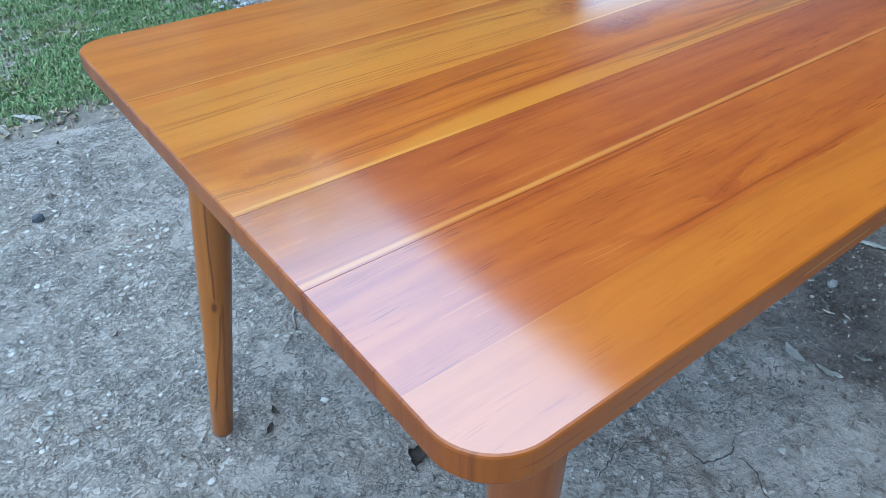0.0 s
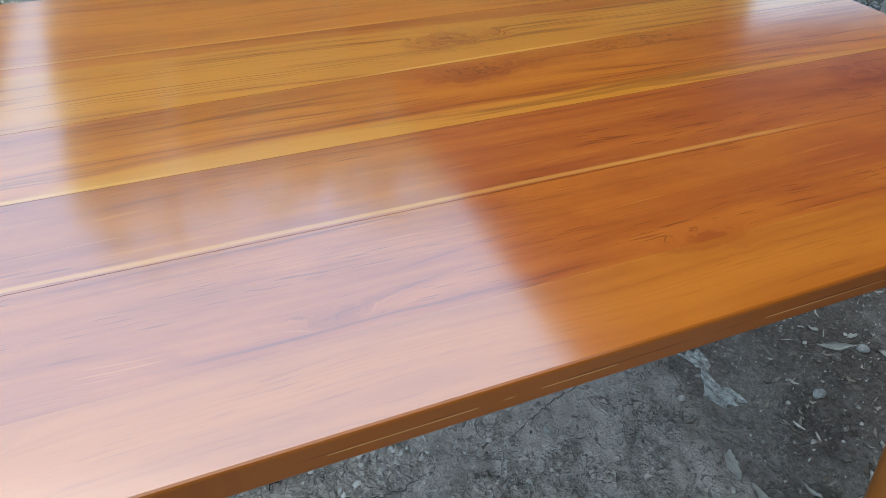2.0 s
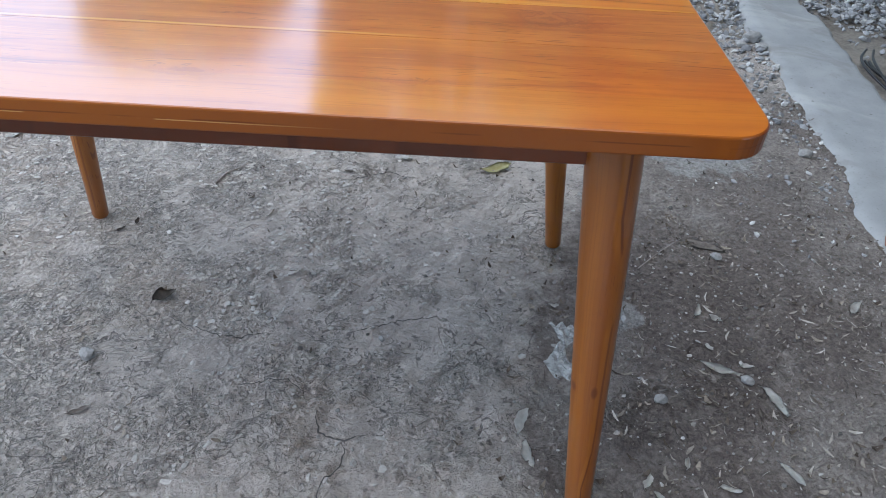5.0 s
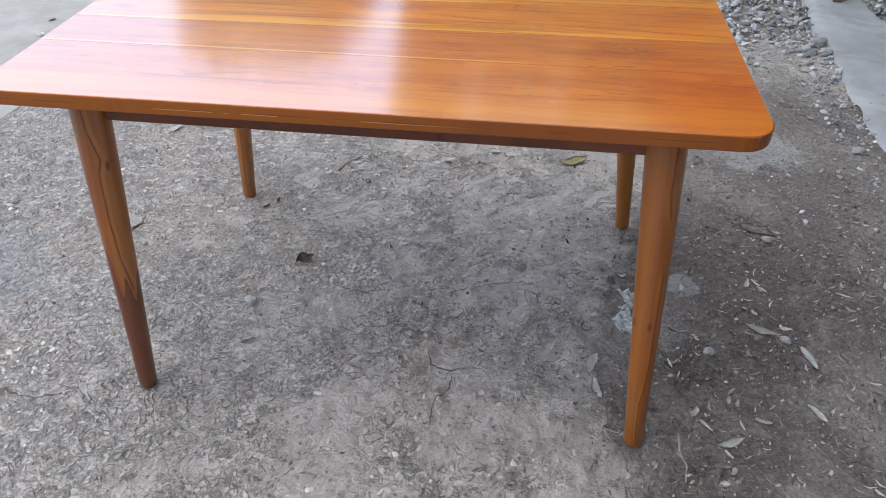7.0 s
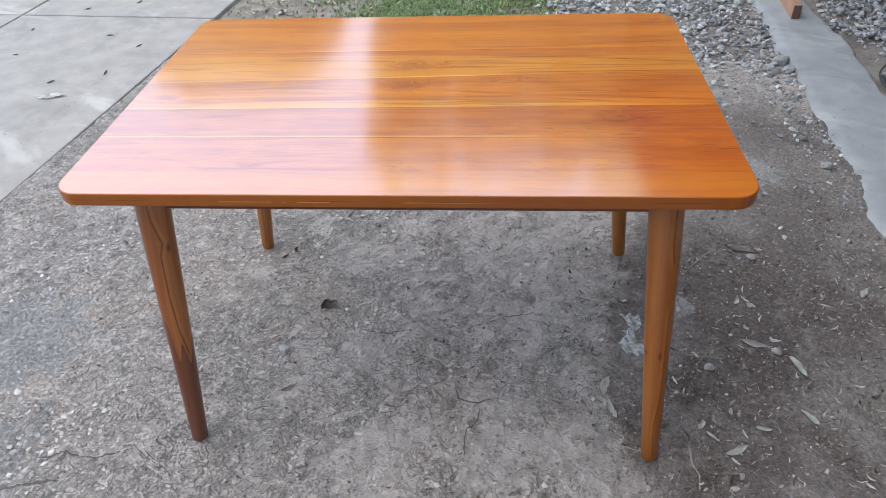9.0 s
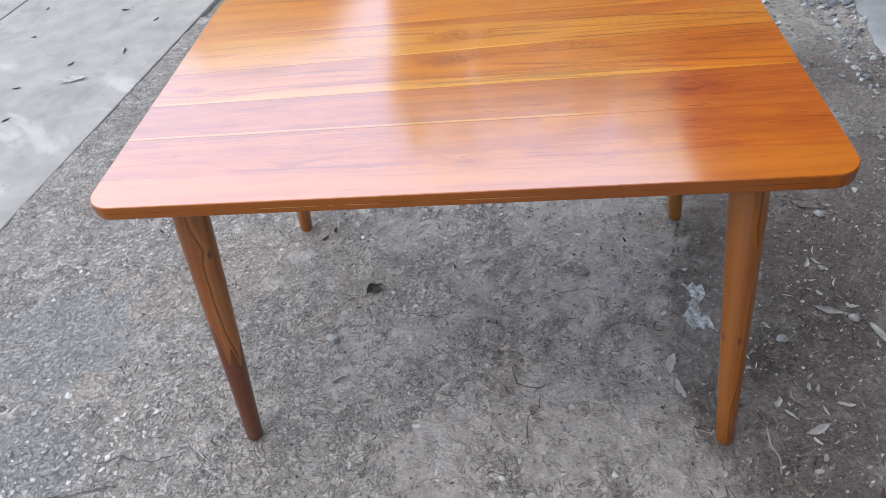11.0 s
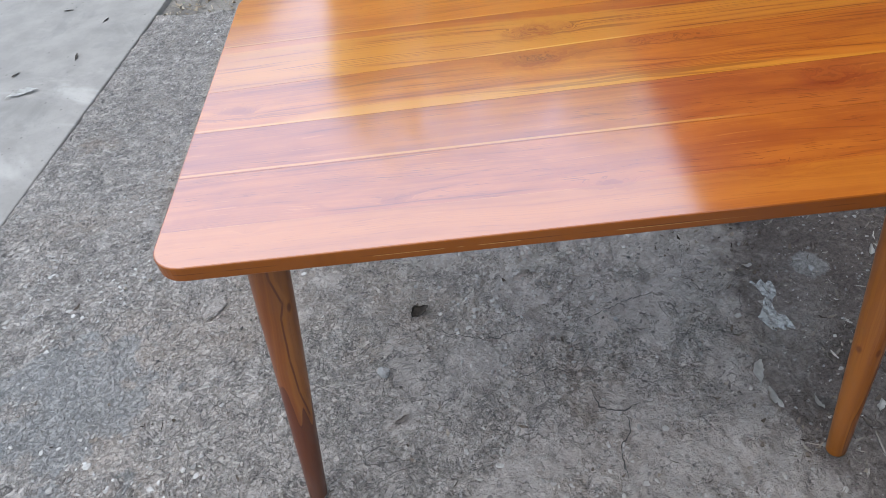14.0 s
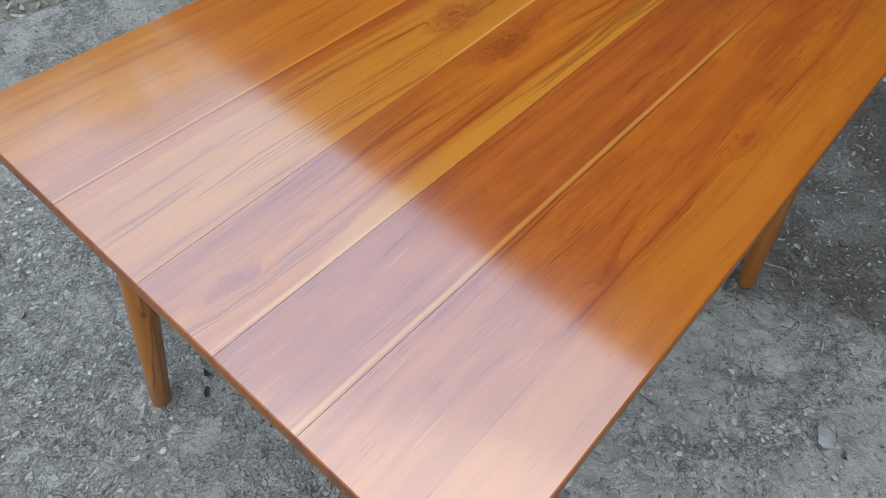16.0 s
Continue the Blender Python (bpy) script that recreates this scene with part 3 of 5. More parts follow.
CHIPS = pebbled("litter", ((0.10, 0.085, 0.07), (0.28, 0.25, 0.215), (0.50, 0.47, 0.43), (0.16, 0.13, 0.11)), 0.85)
PEBBLE = pebbled("pebble", ((0.15, 0.138, 0.128), (0.28, 0.262, 0.245), (0.46, 0.44, 0.415), (0.20, 0.185, 0.17)), 0.85)
SCRAP = pebbled("leaf_scrap", ((0.055, 0.042, 0.034), (0.16, 0.130, 0.105), (0.36, 0.315, 0.265), (0.09, 0.07, 0.055)), 0.85)
LITTER = pebbled("dry_litter", ((0.16, 0.12, 0.085), (0.33, 0.27, 0.195), (0.50, 0.44, 0.35), (0.18, 0.14, 0.10)), 0.85)
FLAKES = pebbled("concrete_flake", ((0.25, 0.238, 0.225), (0.40, 0.384, 0.362), (0.58, 0.56, 0.535), (0.22, 0.21, 0.20)), 0.9)
CRUMBS = pebbled("crumbs", ((0.10, 0.095, 0.09), (0.28, 0.27, 0.26), (0.48, 0.47, 0.45), (0.16, 0.15, 0.145)), 0.9)


def grass_mat():
    m = Mat("grass", 0.6, 0.0, 0.3)
    r = m.island()
    patch = m.noise(m.co, 2.2, 3)
    col = m.mix(r, (0.10, 0.185, 0.070), (0.27, 0.355, 0.165))
    col = m.mix(m.fit(patch, 0.52, 0.7, 0.0, 0.55), col, (0.24, 0.24, 0.11))
    m.set(Subsurface_Weight=0.0)
    return m.color(col)


def dry_leaf_mat(name, c1, c2):
    m = Mat(name, 0.7, 0.0, 0.3)
    n = m.noise(m.co, 45.0, 4, 0.6)
    col = m.mix(m.fit(n, 0.35, 0.65), c1, c2)
    col = m.mix(m.math("MULTIPLY", m.random(), 0.22), col, (0.24, 0.21, 0.18))
    m.bump(m.noise(m.co, 200.0, 3), 0.3, 0.001)
    return m.color(col)


GRASS = grass_mat()
LEAF_PALE = dry_leaf_mat("leaf_pale", (0.56, 0.55, 0.52), (0.74, 0.73, 0.70))
LEAF_BROWN = dry_leaf_mat("leaf_brown", (0.21, 0.18, 0.165), (0.34, 0.305, 0.275))
LEAF_DARK = dry_leaf_mat("leaf_dark", (0.055, 0.046, 0.040), (0.12, 0.10, 0.085))
LEAF_YELLOW = dry_leaf_mat("leaf_yellow", (0.42, 0.37, 0.15), (0.52, 0.50, 0.28))
RAW_WOOD = speckled("raw_wood", (0.30, 0.235, 0.17), (0.42, 0.345, 0.26), 9.0, 0.75, 0.5, 6.0, 0.2, 0.001)
GREY_WOOD = speckled("grey_wood", (0.19, 0.18, 0.17), (0.30, 0.285, 0.265), 9.0, 0.8, 0.5, 6.0, 0.2, 0.001)
DARK_WOOD = speckled("dark_wood", (0.035, 0.030, 0.027), (0.075, 0.062, 0.052), 12.0, 0.7)
MERANTI = speckled("sawn_red_wood", (0.31, 0.155, 0.095), (0.44, 0.25, 0.165), 16.0, 0.75, 0.5, 5.0, 0.2, 0.001)
MERANTI_END = speckled("sawn_end", (0.085, 0.045, 0.035), (0.15, 0.085, 0.06), 60.0, 0.85)
BRICK = speckled("red_brick", (0.25, 0.115, 0.085), (0.37, 0.20, 0.155), 60.0, 0.9, 0.5, 4.0, 0.5, 0.002)
BLUE = speckled("blue_plastic", (0.015, 0.16, 0.50), (0.025, 0.21, 0.60), 9.0, 0.35, 0.8, 5.0, 0.05)
PINK = speckled("pink_print", (0.62, 0.10, 0.22), (0.70, 0.14, 0.28), 30.0, 0.4)
WHITE = speckled("white_print", (0.72, 0.72, 0.74), (0.80, 0.80, 0.82), 30.0, 0.4)
HOSE = speckled("green_hose", (0.03, 0.22, 0.20), (0.05, 0.30, 0.27), 20.0, 0.4)
CABLE = speckled("black_cable", (0.012, 0.012, 0.014), (0.03, 0.03, 0.034), 40.0, 0.5)
STEEL = speckled("galvanised_steel", (0.33, 0.34, 0.34), (0.46, 0.47, 0.47), 25.0, 0.5, 0.6, 5.0, 0.1, 0.001, 0.6)
ZINC = speckled("rusted_zinc", (0.045, 0.038, 0.034), (0.085, 0.070, 0.060), 3.0, 0.75, 0.6, 6.0, 0.1)
PLASTER = speckled("dull_plaster", (0.50, 0.49, 0.47), (0.60, 0.59, 0.57), 2.0, 0.9)
BARK = speckled("bark", (0.06, 0.045, 0.035), (0.13, 0.10, 0.08), 5.0, 0.9)
FOLIAGE = pebbled("foliage", ((0.040, 0.070, 0.022), (0.060, 0.100, 0.030), (0.085, 0.12, 0.045), (0.04, 0.06, 0.02)), 0.6)
thru = FOLIAGE.node_tree.nodes.new("ShaderNodeBsdfTranslucent")  # light comes through the leaves
thru.inputs["Color"].default_value = (0.44, 0.46, 0.24, 1)
both = FOLIAGE.node_tree.nodes.new("ShaderNodeAddShader")
FOLIAGE.node_tree.links.new(FOLIAGE.node_tree.nodes["Principled BSDF"].outputs[0], both.inputs[0])
FOLIAGE.node_tree.links.new(thru.outputs[0], both.inputs[1])
FOLIAGE.node_tree.links.new(both.outputs[0], FOLIAGE.node_tree.nodes["Material Output"].inputs["Surface"])


def film_mat():
    m = Mat("clear_plastic", 0.25)
    n = m.noise(m.co, 60.0, 4, 0.6)
    m.put(m.b, "Alpha", m.fit(n, 0.35, 0.65, 0.35, 0.90))
    m.bump(n, 0.5, 0.003)
    return m.color((0.66, 0.68, 0.68))


FILM = film_mat()


# ---- builders ----
def mesh_of(name, verts, faces, mat, smooth=False):
    me = bpy.data.meshes.new(name)
    me.from_pydata([tuple(v) for v in verts], [], [tuple(f) for f in faces])
    me.materials.append(mat)
    if smooth:
        me.polygons.foreach_set("use_smooth", [True] * len(me.polygons))
    me.update()
    return me


def done(name, bm, mat, smooth=False):
    bmesh.ops.recalc_face_normals(bm, faces=bm.faces)
    me = bpy.data.meshes.new(name)
    bm.to_mesh(me)
    bm.free()
    me.materials.append(mat)
    if smooth:
        me.polygons.foreach_set("use_smooth", [True] * len(me.polygons))
    return me


def part(name, bm, mat, parent, label="", m=None, smooth=False, sides=None):
    ob = new(name, done(name, bm, mat, smooth))
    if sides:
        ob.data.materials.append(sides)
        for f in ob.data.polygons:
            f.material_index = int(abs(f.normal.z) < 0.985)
    ob.parent = parent
    if m is not None:
        ob.matrix_basis = m
    return tagged(ob, label)


def block(sx, sy, sz, bev=0.002, seg=1, at=(0, 0, 0)):
    """A bevelled box whose base is centred on at."""
    bm = bmesh.new()
    bmesh.ops.create_cube(bm, size=1.0)
    for v in bm.verts:
        v.co = Vector((v.co.x * sx + at[0], v.co.y * sy + at[1], (v.co.z + 0.5) * sz + at[2]))
    if bev:
        bmesh.ops.bevel(bm, geom=bm.edges[:], offset=bev, segments=seg, affect="EDGES", profile=0.5)
    return bm


def lathe(profile, n=24):
    """A solid of revolution from (radius, height) pairs."""
    bm = bmesh.new()
    rings = []
    for r, z in profile:
        rings.append([bm.verts.new((r * math.cos(2 * math.pi * k / n), r * math.sin(2 * math.pi * k / n), z)) for k in range(n)])
    for lo, hi in zip(rings, rings[1:]):
        for k in range(n):
            bm.faces.new((lo[k], lo[(k + 1) % n], hi[(k + 1) % n], hi[k]))
    bm.faces.new(rings[0][::-1])
    bm.faces.new(rings[-1])
    return bm


def thing(name, at, label, category, group="", turn=0.0):
    ob = new(name)
    ob.empty_display_size = 0.05
    ob.matrix_basis = pose(*at, 0, 0, turn)
    return tagged(ob, label, category, group)


def tube(points, radius, n=8):
    """A round tube swept along points."""
    bm = bmesh.new()
    pts = [Vector(p) for p in points]
    rings = []
    for i, p in enumerate(pts):
        d = (pts[min(i + 1, len(pts) - 1)] - pts[max(i - 1, 0)]).normalized()
        side = d.cross(Vector((0.01, 0.02, 1))).normalized()
        up = side.cross(d)
        rad = radius(i / (len(pts) - 1)) if callable(radius) else radius
        rings.append([bm.verts.new(p + rad * (math.cos(2 * math.pi * k / n) * side + math.sin(2 * math.pi * k / n) * up)) for k in range(n)])
    for a, b in zip(rings, rings[1:]):
        for k in range(n):
            bm.faces.new((a[k], a[(k + 1) % n], b[(k + 1) % n], b[k]))
    bm.faces.new(rings[0][::-1])
    bm.faces.new(rings[-1])
    return bm


def lattice(seed):
    """Smooth value noise on numpy arrays."""
    table = np.random.RandomState(seed).rand(64, 64)

    def f(x, y):
        xi, yi = np.floor(x).astype(int), np.floor(y).astype(int)
        u, v = x - xi, y - yi
        u, v = u * u * (3 - 2 * u), v * v * (3 - 2 * v)
        g = lambda a, b: table[a % 64, b % 64]
        return (g(xi, yi) * (1 - u) + g(xi + 1, yi) * u) * (1 - v) + (g(xi, yi + 1) * (1 - u) + g(xi + 1, yi + 1) * u) * v
    return f


VN = [lattice(k) for k in range(6)]


def relief(x, y):
    """Height of the worn concrete, in metres."""
    x, y = np.asarray(x, float), np.asarray(y, float)
    h = 0.008 * (VN[0](x * 1.3 + 9, y * 1.3 + 5) - 0.5)
    rough = np.clip(1.6 * VN[1](x * 2.1 + 3, y * 2.1) - 0.35, 0.15, 1.0)
    h = h + rough * 0.0085 * (VN[2](x * 17, y * 17) - 0.5) + rough * 0.0095 * (VN[3](x * 39, y * 39) - 0.5)
    step = np.clip((VN[4](x * 46 + 2, y * 46) - 0.50) / 0.10, 0, 1)
    h = h + rough * 0.0048 * step * step * (3 - 2 * step)
    return h - 0.002


def yard(u, v):
    """The yard's own axes: its joints run a little askew to the table."""
    return u + 0.111 * v, v - 0.085 * u


# ---- ground and paving ----
ground = new("ground", mesh_of("ground", [(-300, -300, -0.018), (300, -300, -0.018), (300, 300, -0.018), (-300, 300, -0.018)], [(0, 1, 2, 3)], EARTH))
tagged(ground, "bare grey-brown earth of the yard", "ground", kind="structure")


def worn_floor():
    us = np.concatenate([np.linspace(-1.692, -1.1, 60, endpoint=False), np.linspace(-1.1, 1.1, 330, endpoint=False), np.linspace(1.1, 1.62, 54)])
    vs = np.concatenate([np.linspace(-5.0, -0.85, 60, endpoint=False), np.linspace(-0.85, 0.9, 260, endpoint=False), np.linspace(0.9, 1.90, 100)])
    U, V = np.meshgrid(us, vs, indexing="ij")
    U[0] += 0.010 * (VN[4](V[0] * 17, V[0] * 0 + 3) - 0.45)
    X, Y = yard(U, V)
    edge = 0.03 * (VN[5](X * 9, Y * 9) - 0.5) * (V > 1.6)
    Y = Y + edge
    Z = relief(X, Y) - 0.016 * np.clip((X - np.interp(Y, [-0.2, 0.1, 0.25, 0.4, 0.6, 0.8, 1.15, 1.6, 2.1], [1.62, 1.56, 1.45, 1.40, 1.41, 1.46, 1.465, 1.50, 1.54])) / 0.06, 0, 1)
    Z = Z + 0.008 * np.clip((-1.45 - U) / 0.24, 0, 1)  # level with the drive along its joint
    nu, nv = len(us), len(vs)
    verts = np.stack([X.ravel(), Y.ravel(), Z.ravel()], 1)
    idx = np.arange(nu * nv).reshape(nu, nv)
    faces = np.stack([idx[:-1, :-1].ravel(), idx[1:, :-1].ravel(), idx[1:, 1:].ravel(), idx[:-1, 1:].ravel()], 1).tolist()
    rim = list(idx[:, 0]) + list(idx[-1, 1:]) + list(idx[-2::-1, -1]) + list(idx[0, -2:0:-1])
    base = len(verts)
    low = verts[rim].copy()
    low[:, 2] = -0.08
    verts = np.concatenate([verts, low])
    n = len(rim)
    faces += [(rim[(k + 1) % n], rim[k], base + k, base + (k + 1) % n) for k in range(n)]
    return mesh_of("floor", verts.tolist(), faces, CONCRETE, True)


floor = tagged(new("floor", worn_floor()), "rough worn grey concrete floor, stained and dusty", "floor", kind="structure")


def paving(name, corners, mat, top=0.008, parent=None, deep=0.1):
    """A cast slab with a rounded arris."""
    bm = bmesh.new()
    lo = [bm.verts.new((*yard(u, v), top - deep)) for u, v in corners]
    hi = [bm.verts.new((*yard(u, v), top)) for u, v in corners]
    bm.faces.new(lo[::-1])
    bm.faces.new(hi)
    n = len(corners)
    for k in range(n):
        bm.faces.new((lo[k], lo[(k + 1) % n], hi[(k + 1) % n], hi[k]))
    bmesh.ops.recalc_face_normals(bm, faces=bm.faces)
    tops = [e for e in bm.edges if all(v.co.z > top - 0.001 for v in e.verts)]
    bmesh.ops.bevel(bm, geom=tops, offset=0.006, segments=2, affect="EDGES", profile=0.5)
    ob = new(name, done(name, bm, mat))
    ob.parent = parent
    return ob


pavement = tagged(new("pavement"), "pale smooth concrete drive cast in large slabs", "pavement", kind="structure")
for u0, u1 in ((-2.902, -1.700), (-6.0, -2.914)):
    for v0, v1 in ((-6.0, 2.290), (2.303, 7.0)):
        paving("slab", [(u0, v0), (u1, v0), (u1, v1), (u0, v1)], SLAB, parent=pavement)


def trowelled_strip():
    """A cement strip with a gently uneven top and ragged edges that feather into the ground."""
    vs = np.concatenate([np.linspace(-5.0, -0.6, 20, endpoint=False), np.linspace(-0.6, 3.4, 200, endpoint=False), np.linspace(3.4, 7.0, 20)])
    ts = np.array([0.0, 0.015, 0.035, 0.06, 0.10, 0.2, 0.35, 0.5, 0.65, 0.8, 0.90, 0.94, 0.965, 0.985, 1.0])
    left = np.interp(vs, [-5.0, -0.2, 0.1, 0.25, 0.4, 0.6, 0.8, 1.15, 1.35, 1.6, 2.1, 2.4, 3.0, 7.0], [1.62, 1.60, 1.54, 1.43, 1.385, 1.40, 1.45, 1.455, 1.465, 1.49, 1.53, 1.565, 1.60, 2.0]) + 0.036 * (VN[2](vs * 11 + 7, vs * 0 + 2) - 0.5) + 0.022 * (VN[3](vs * 34, vs * 0 + 4) - 0.5)
    right = np.interp(vs, [-5.0, 0.2, 1.2, 1.5, 1.8, 2.1, 2.4, 3.0, 7.0], [1.78, 1.78, 1.825, 1.822, 1.858, 1.878, 1.845, 1.92, 2.36]) + 0.026 * (VN[1](vs * 7 + 3, vs * 0 + 9) - 0.5) + 0.016 * (VN[3](vs * 30, vs * 0 + 8) - 0.5)
    X = left[:, None] + (right - left)[:, None] * ts[None]
    Y = np.repeat(vs[:, None], len(ts), 1)
    rise = np.clip(np.minimum(ts / 0.12, (1 - ts) / 0.07), 0, 1)
    rise = rise * rise * (3 - 2 * rise)
    Z = -0.011 + 0.021 * rise[None] + 0.006 * (VN[0](X * 4, Y * 4) - 0.5) + 0.005 * (VN[4](X * 26, Y * 26) - 0.5) * (2.2 - 2 * rise[None])
    Z[:, 0], Z[:, -1] = -0.05, -0.06
    idx = np.arange(Z.size).reshape(Z.shape)
    faces = np.stack([idx[:-1, :-1].ravel(), idx[:-1, 1:].ravel(), idx[1:, 1:].ravel(), idx[1:, :-1].ravel()], 1).tolist()
    return mesh_of("kerb", np.stack([X.ravel(), Y.ravel(), Z.ravel()], 1).tolist(), faces, KERB, True)


kerb = tagged(new("kerb", trowelled_strip()), "grey cement kerb strip smoothed by trowel, ragged at its edges", "kerb", kind="structure")


# ---- the table ----
X0, X1, Y0, Y1, TOP, THICK, ROUND = -0.600, 0.608, -0.400, 0.416, 0.750, 0.025, 0.046
table = thing("dining_table", (0, 0, 0), "varnished teak dining table with rounded corners and tapered splayed legs", "table")
JOINTS = [(-0.400, -0.400), (-0.326, -0.325), (-0.208, -0.206), (-0.0925, -0.080), (0.030, 0.076), (0.187, 0.206), (0.416, 0.416)]


def corner(cx, cy, a0, a1, n=10):
    return [(cx + ROUND * math.cos(radians(a0 + (a1 - a0) * k / n)), cy + ROUND * math.sin(radians(a0 + (a1 - a0) * k / n))) for k in range(n + 1)]


def plank(lo, hi, first, last):
    """One board of the top; the outer boards carry the rounded corners."""
    low_gap, high_gap = (0.00002 if q[0] == -0.326 else 0.00024 for q in (lo, hi))
    if first:
        low = corner(X0 + ROUND, Y0 + ROUND, 180, 270) + corner(X1 - ROUND, Y0 + ROUND, 270, 360)
    else:
        low = [(X0, lo[0] + low_gap), (X1, lo[1] + low_gap)]
    if last:
        high = corner(X1 - ROUND, Y1 - ROUND, 0, 90) + corner(X0 + ROUND, Y1 - ROUND, 90, 180)
    else:
        high = [(X1, hi[1] - high_gap), (X0, hi[0] - high_gap)]
    outline = low + high
    bm = bmesh.new()
    a = [bm.verts.new((x, y, TOP - THICK)) for x, y in outline]
    b = [bm.verts.new((x, y, TOP)) for x, y in outline]
    bm.faces.new(a[::-1])
    bm.faces.new(b)
    n = len(outline)
    for k in range(n):
        bm.faces.new((a[k], a[(k + 1) % n], b[(k + 1) % n], b[k]))
    bmesh.ops.recalc_face_normals(bm, faces=bm.faces)

    def outer(e):
        p, q = e.verts
        if abs(p.co.z - q.co.z) > 0.001:
            return False
        mid = (p.co + q.co) / 2
        return min(mid.x - X0, X1 - mid.x) < 0.02 or (first and mid.y < Y0 + 0.02) or (last and mid.y > Y1 - 0.02)

    rims = [e for e in bm.edges if outer(e)]
    bmesh.ops.bevel(bm, geom=rims, offset=0.0022, segments=2, affect="EDGES", profile=0.5)
    return bm


for k in range(6):
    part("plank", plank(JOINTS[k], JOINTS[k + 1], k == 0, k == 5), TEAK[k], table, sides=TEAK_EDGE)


def leg(topx, topy, footx, footy, turn, mat=TEAK_LEG, label=""):
    """A round leg, thick under the top and slim at the floor, leaning out."""
    top, foot = Vector((topx, topy, TOP - THICK)), Vector((footx, footy, 0.001))
    length = (top - foot).length
    prof = [(0.014, 0.0), (0.0175, 0.0015), (0.0190, 0.005), (0.0225, length * 0.25), (0.0265, length * 0.5), (0.0300, length * 0.75), (0.0325, length * 0.97), (0.0325, length)]
    bm = lathe(prof, 28)
    q = (top - foot).to_track_quat("Z", "Y").to_matrix().to_4x4()
    for v in bm.verts:  # trim the head level with the underside of the top
        if v.co.z > length * 0.9:
            w = Matrix.Translation(foot) @ q @ v.co
            if v.co.z > length * 0.99:
                v.co.z -= (w.z - (TOP - THICK)) / (q @ Vector((0, 0, 1))).z
    ob = part("leg", bm, mat, table, label, m=Matrix.Translation(foot) @ q @ pose(0, 0, 0, 0, 0, turn), smooth=True)
    return ob


leg(-0.468, -0.308, -0.543, -0.358, -123.5, TEAK_LEG_HEART, "teak leg with a darker, redder lower half")
leg(0.475, -0.308, 0.537, -0.371, -86.8, TEAK_LEG_SPOT, "teak leg with small dark knots")
leg(-0.471, 0.314, -0.574, 0.389, 75, TEAK_LEG_KNOT, "teak leg with a knot halfway down")
leg(0.478, 0.318, 0.562, 0.374, 250)
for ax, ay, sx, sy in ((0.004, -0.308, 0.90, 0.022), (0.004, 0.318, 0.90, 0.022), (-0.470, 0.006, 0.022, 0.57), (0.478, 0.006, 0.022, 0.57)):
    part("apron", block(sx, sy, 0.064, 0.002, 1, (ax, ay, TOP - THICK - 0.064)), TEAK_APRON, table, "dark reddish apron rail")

# ---- gravel, grass and litter ----
ICO_V, ICO_F = [], []
_bm = bmesh.new()
bmesh.ops.create_icosphere(_bm, subdivisions=1, radius=1.0)
ICO_V = np.array([v.co[:] for v in _bm.verts])
ICO_F = np.array([[v.index for v in f.verts] for f in _bm.faces])
_bm.free()


def turns(rs, n):
    """n random rotation matrices."""
    q = rs.randn(n, 4)
    q /= np.linalg.norm(q, axis=1)[:, None]
    w, x, y, z = q.T
    return np.stack([1 - 2 * (y * y + z * z), 2 * (x * y - z * w), 2 * (x * z + y * w), 2 * (x * y + z * w), 1 - 2 * (x * x + z * z), 2 * (y * z - x * w),
                     2 * (x * z - y * w), 2 * (y * z + x * w), 1 - 2 * (x * x + y * y)], 1).reshape(n, 3, 3)


def stones(name, at, sizes, mat, rs, squash=0.7):
    """Angular stones of uneven shape, all in one mesh."""
    n = len(at)
    shape = ICO_V[None] * (1 + 0.85 * (rs.rand(n, len(ICO_V), 1) - 0.5))
    shape = shape * (0.40 + 0.95 * rs.rand(n, 1, 3))
    shape = np.einsum("nij,nkj->nki", turns(rs, n), shape) * sizes[:, None, None]
    shape[:, :, 2] *= squash
    verts = (shape + at[:, None, :]).reshape(-1, 3)
    faces = (ICO_F[None] + (np.arange(n) * len(ICO_V))[:, None, None]).reshape(-1, 3)
    return new(name, mesh_of(name, verts.tolist(), faces.tolist(), mat))


def scatter(rs, n, u0, u1, v0, v1, keep):
    u, v = rs.uniform(u0, u1, n), rs.uniform(v0, v1, n)
    x, y = yard(u, v)
    ok = keep(u, v, x, y, rs.rand(n))
    return x[ok], y[ok]


rs = np.random.RandomState(5)


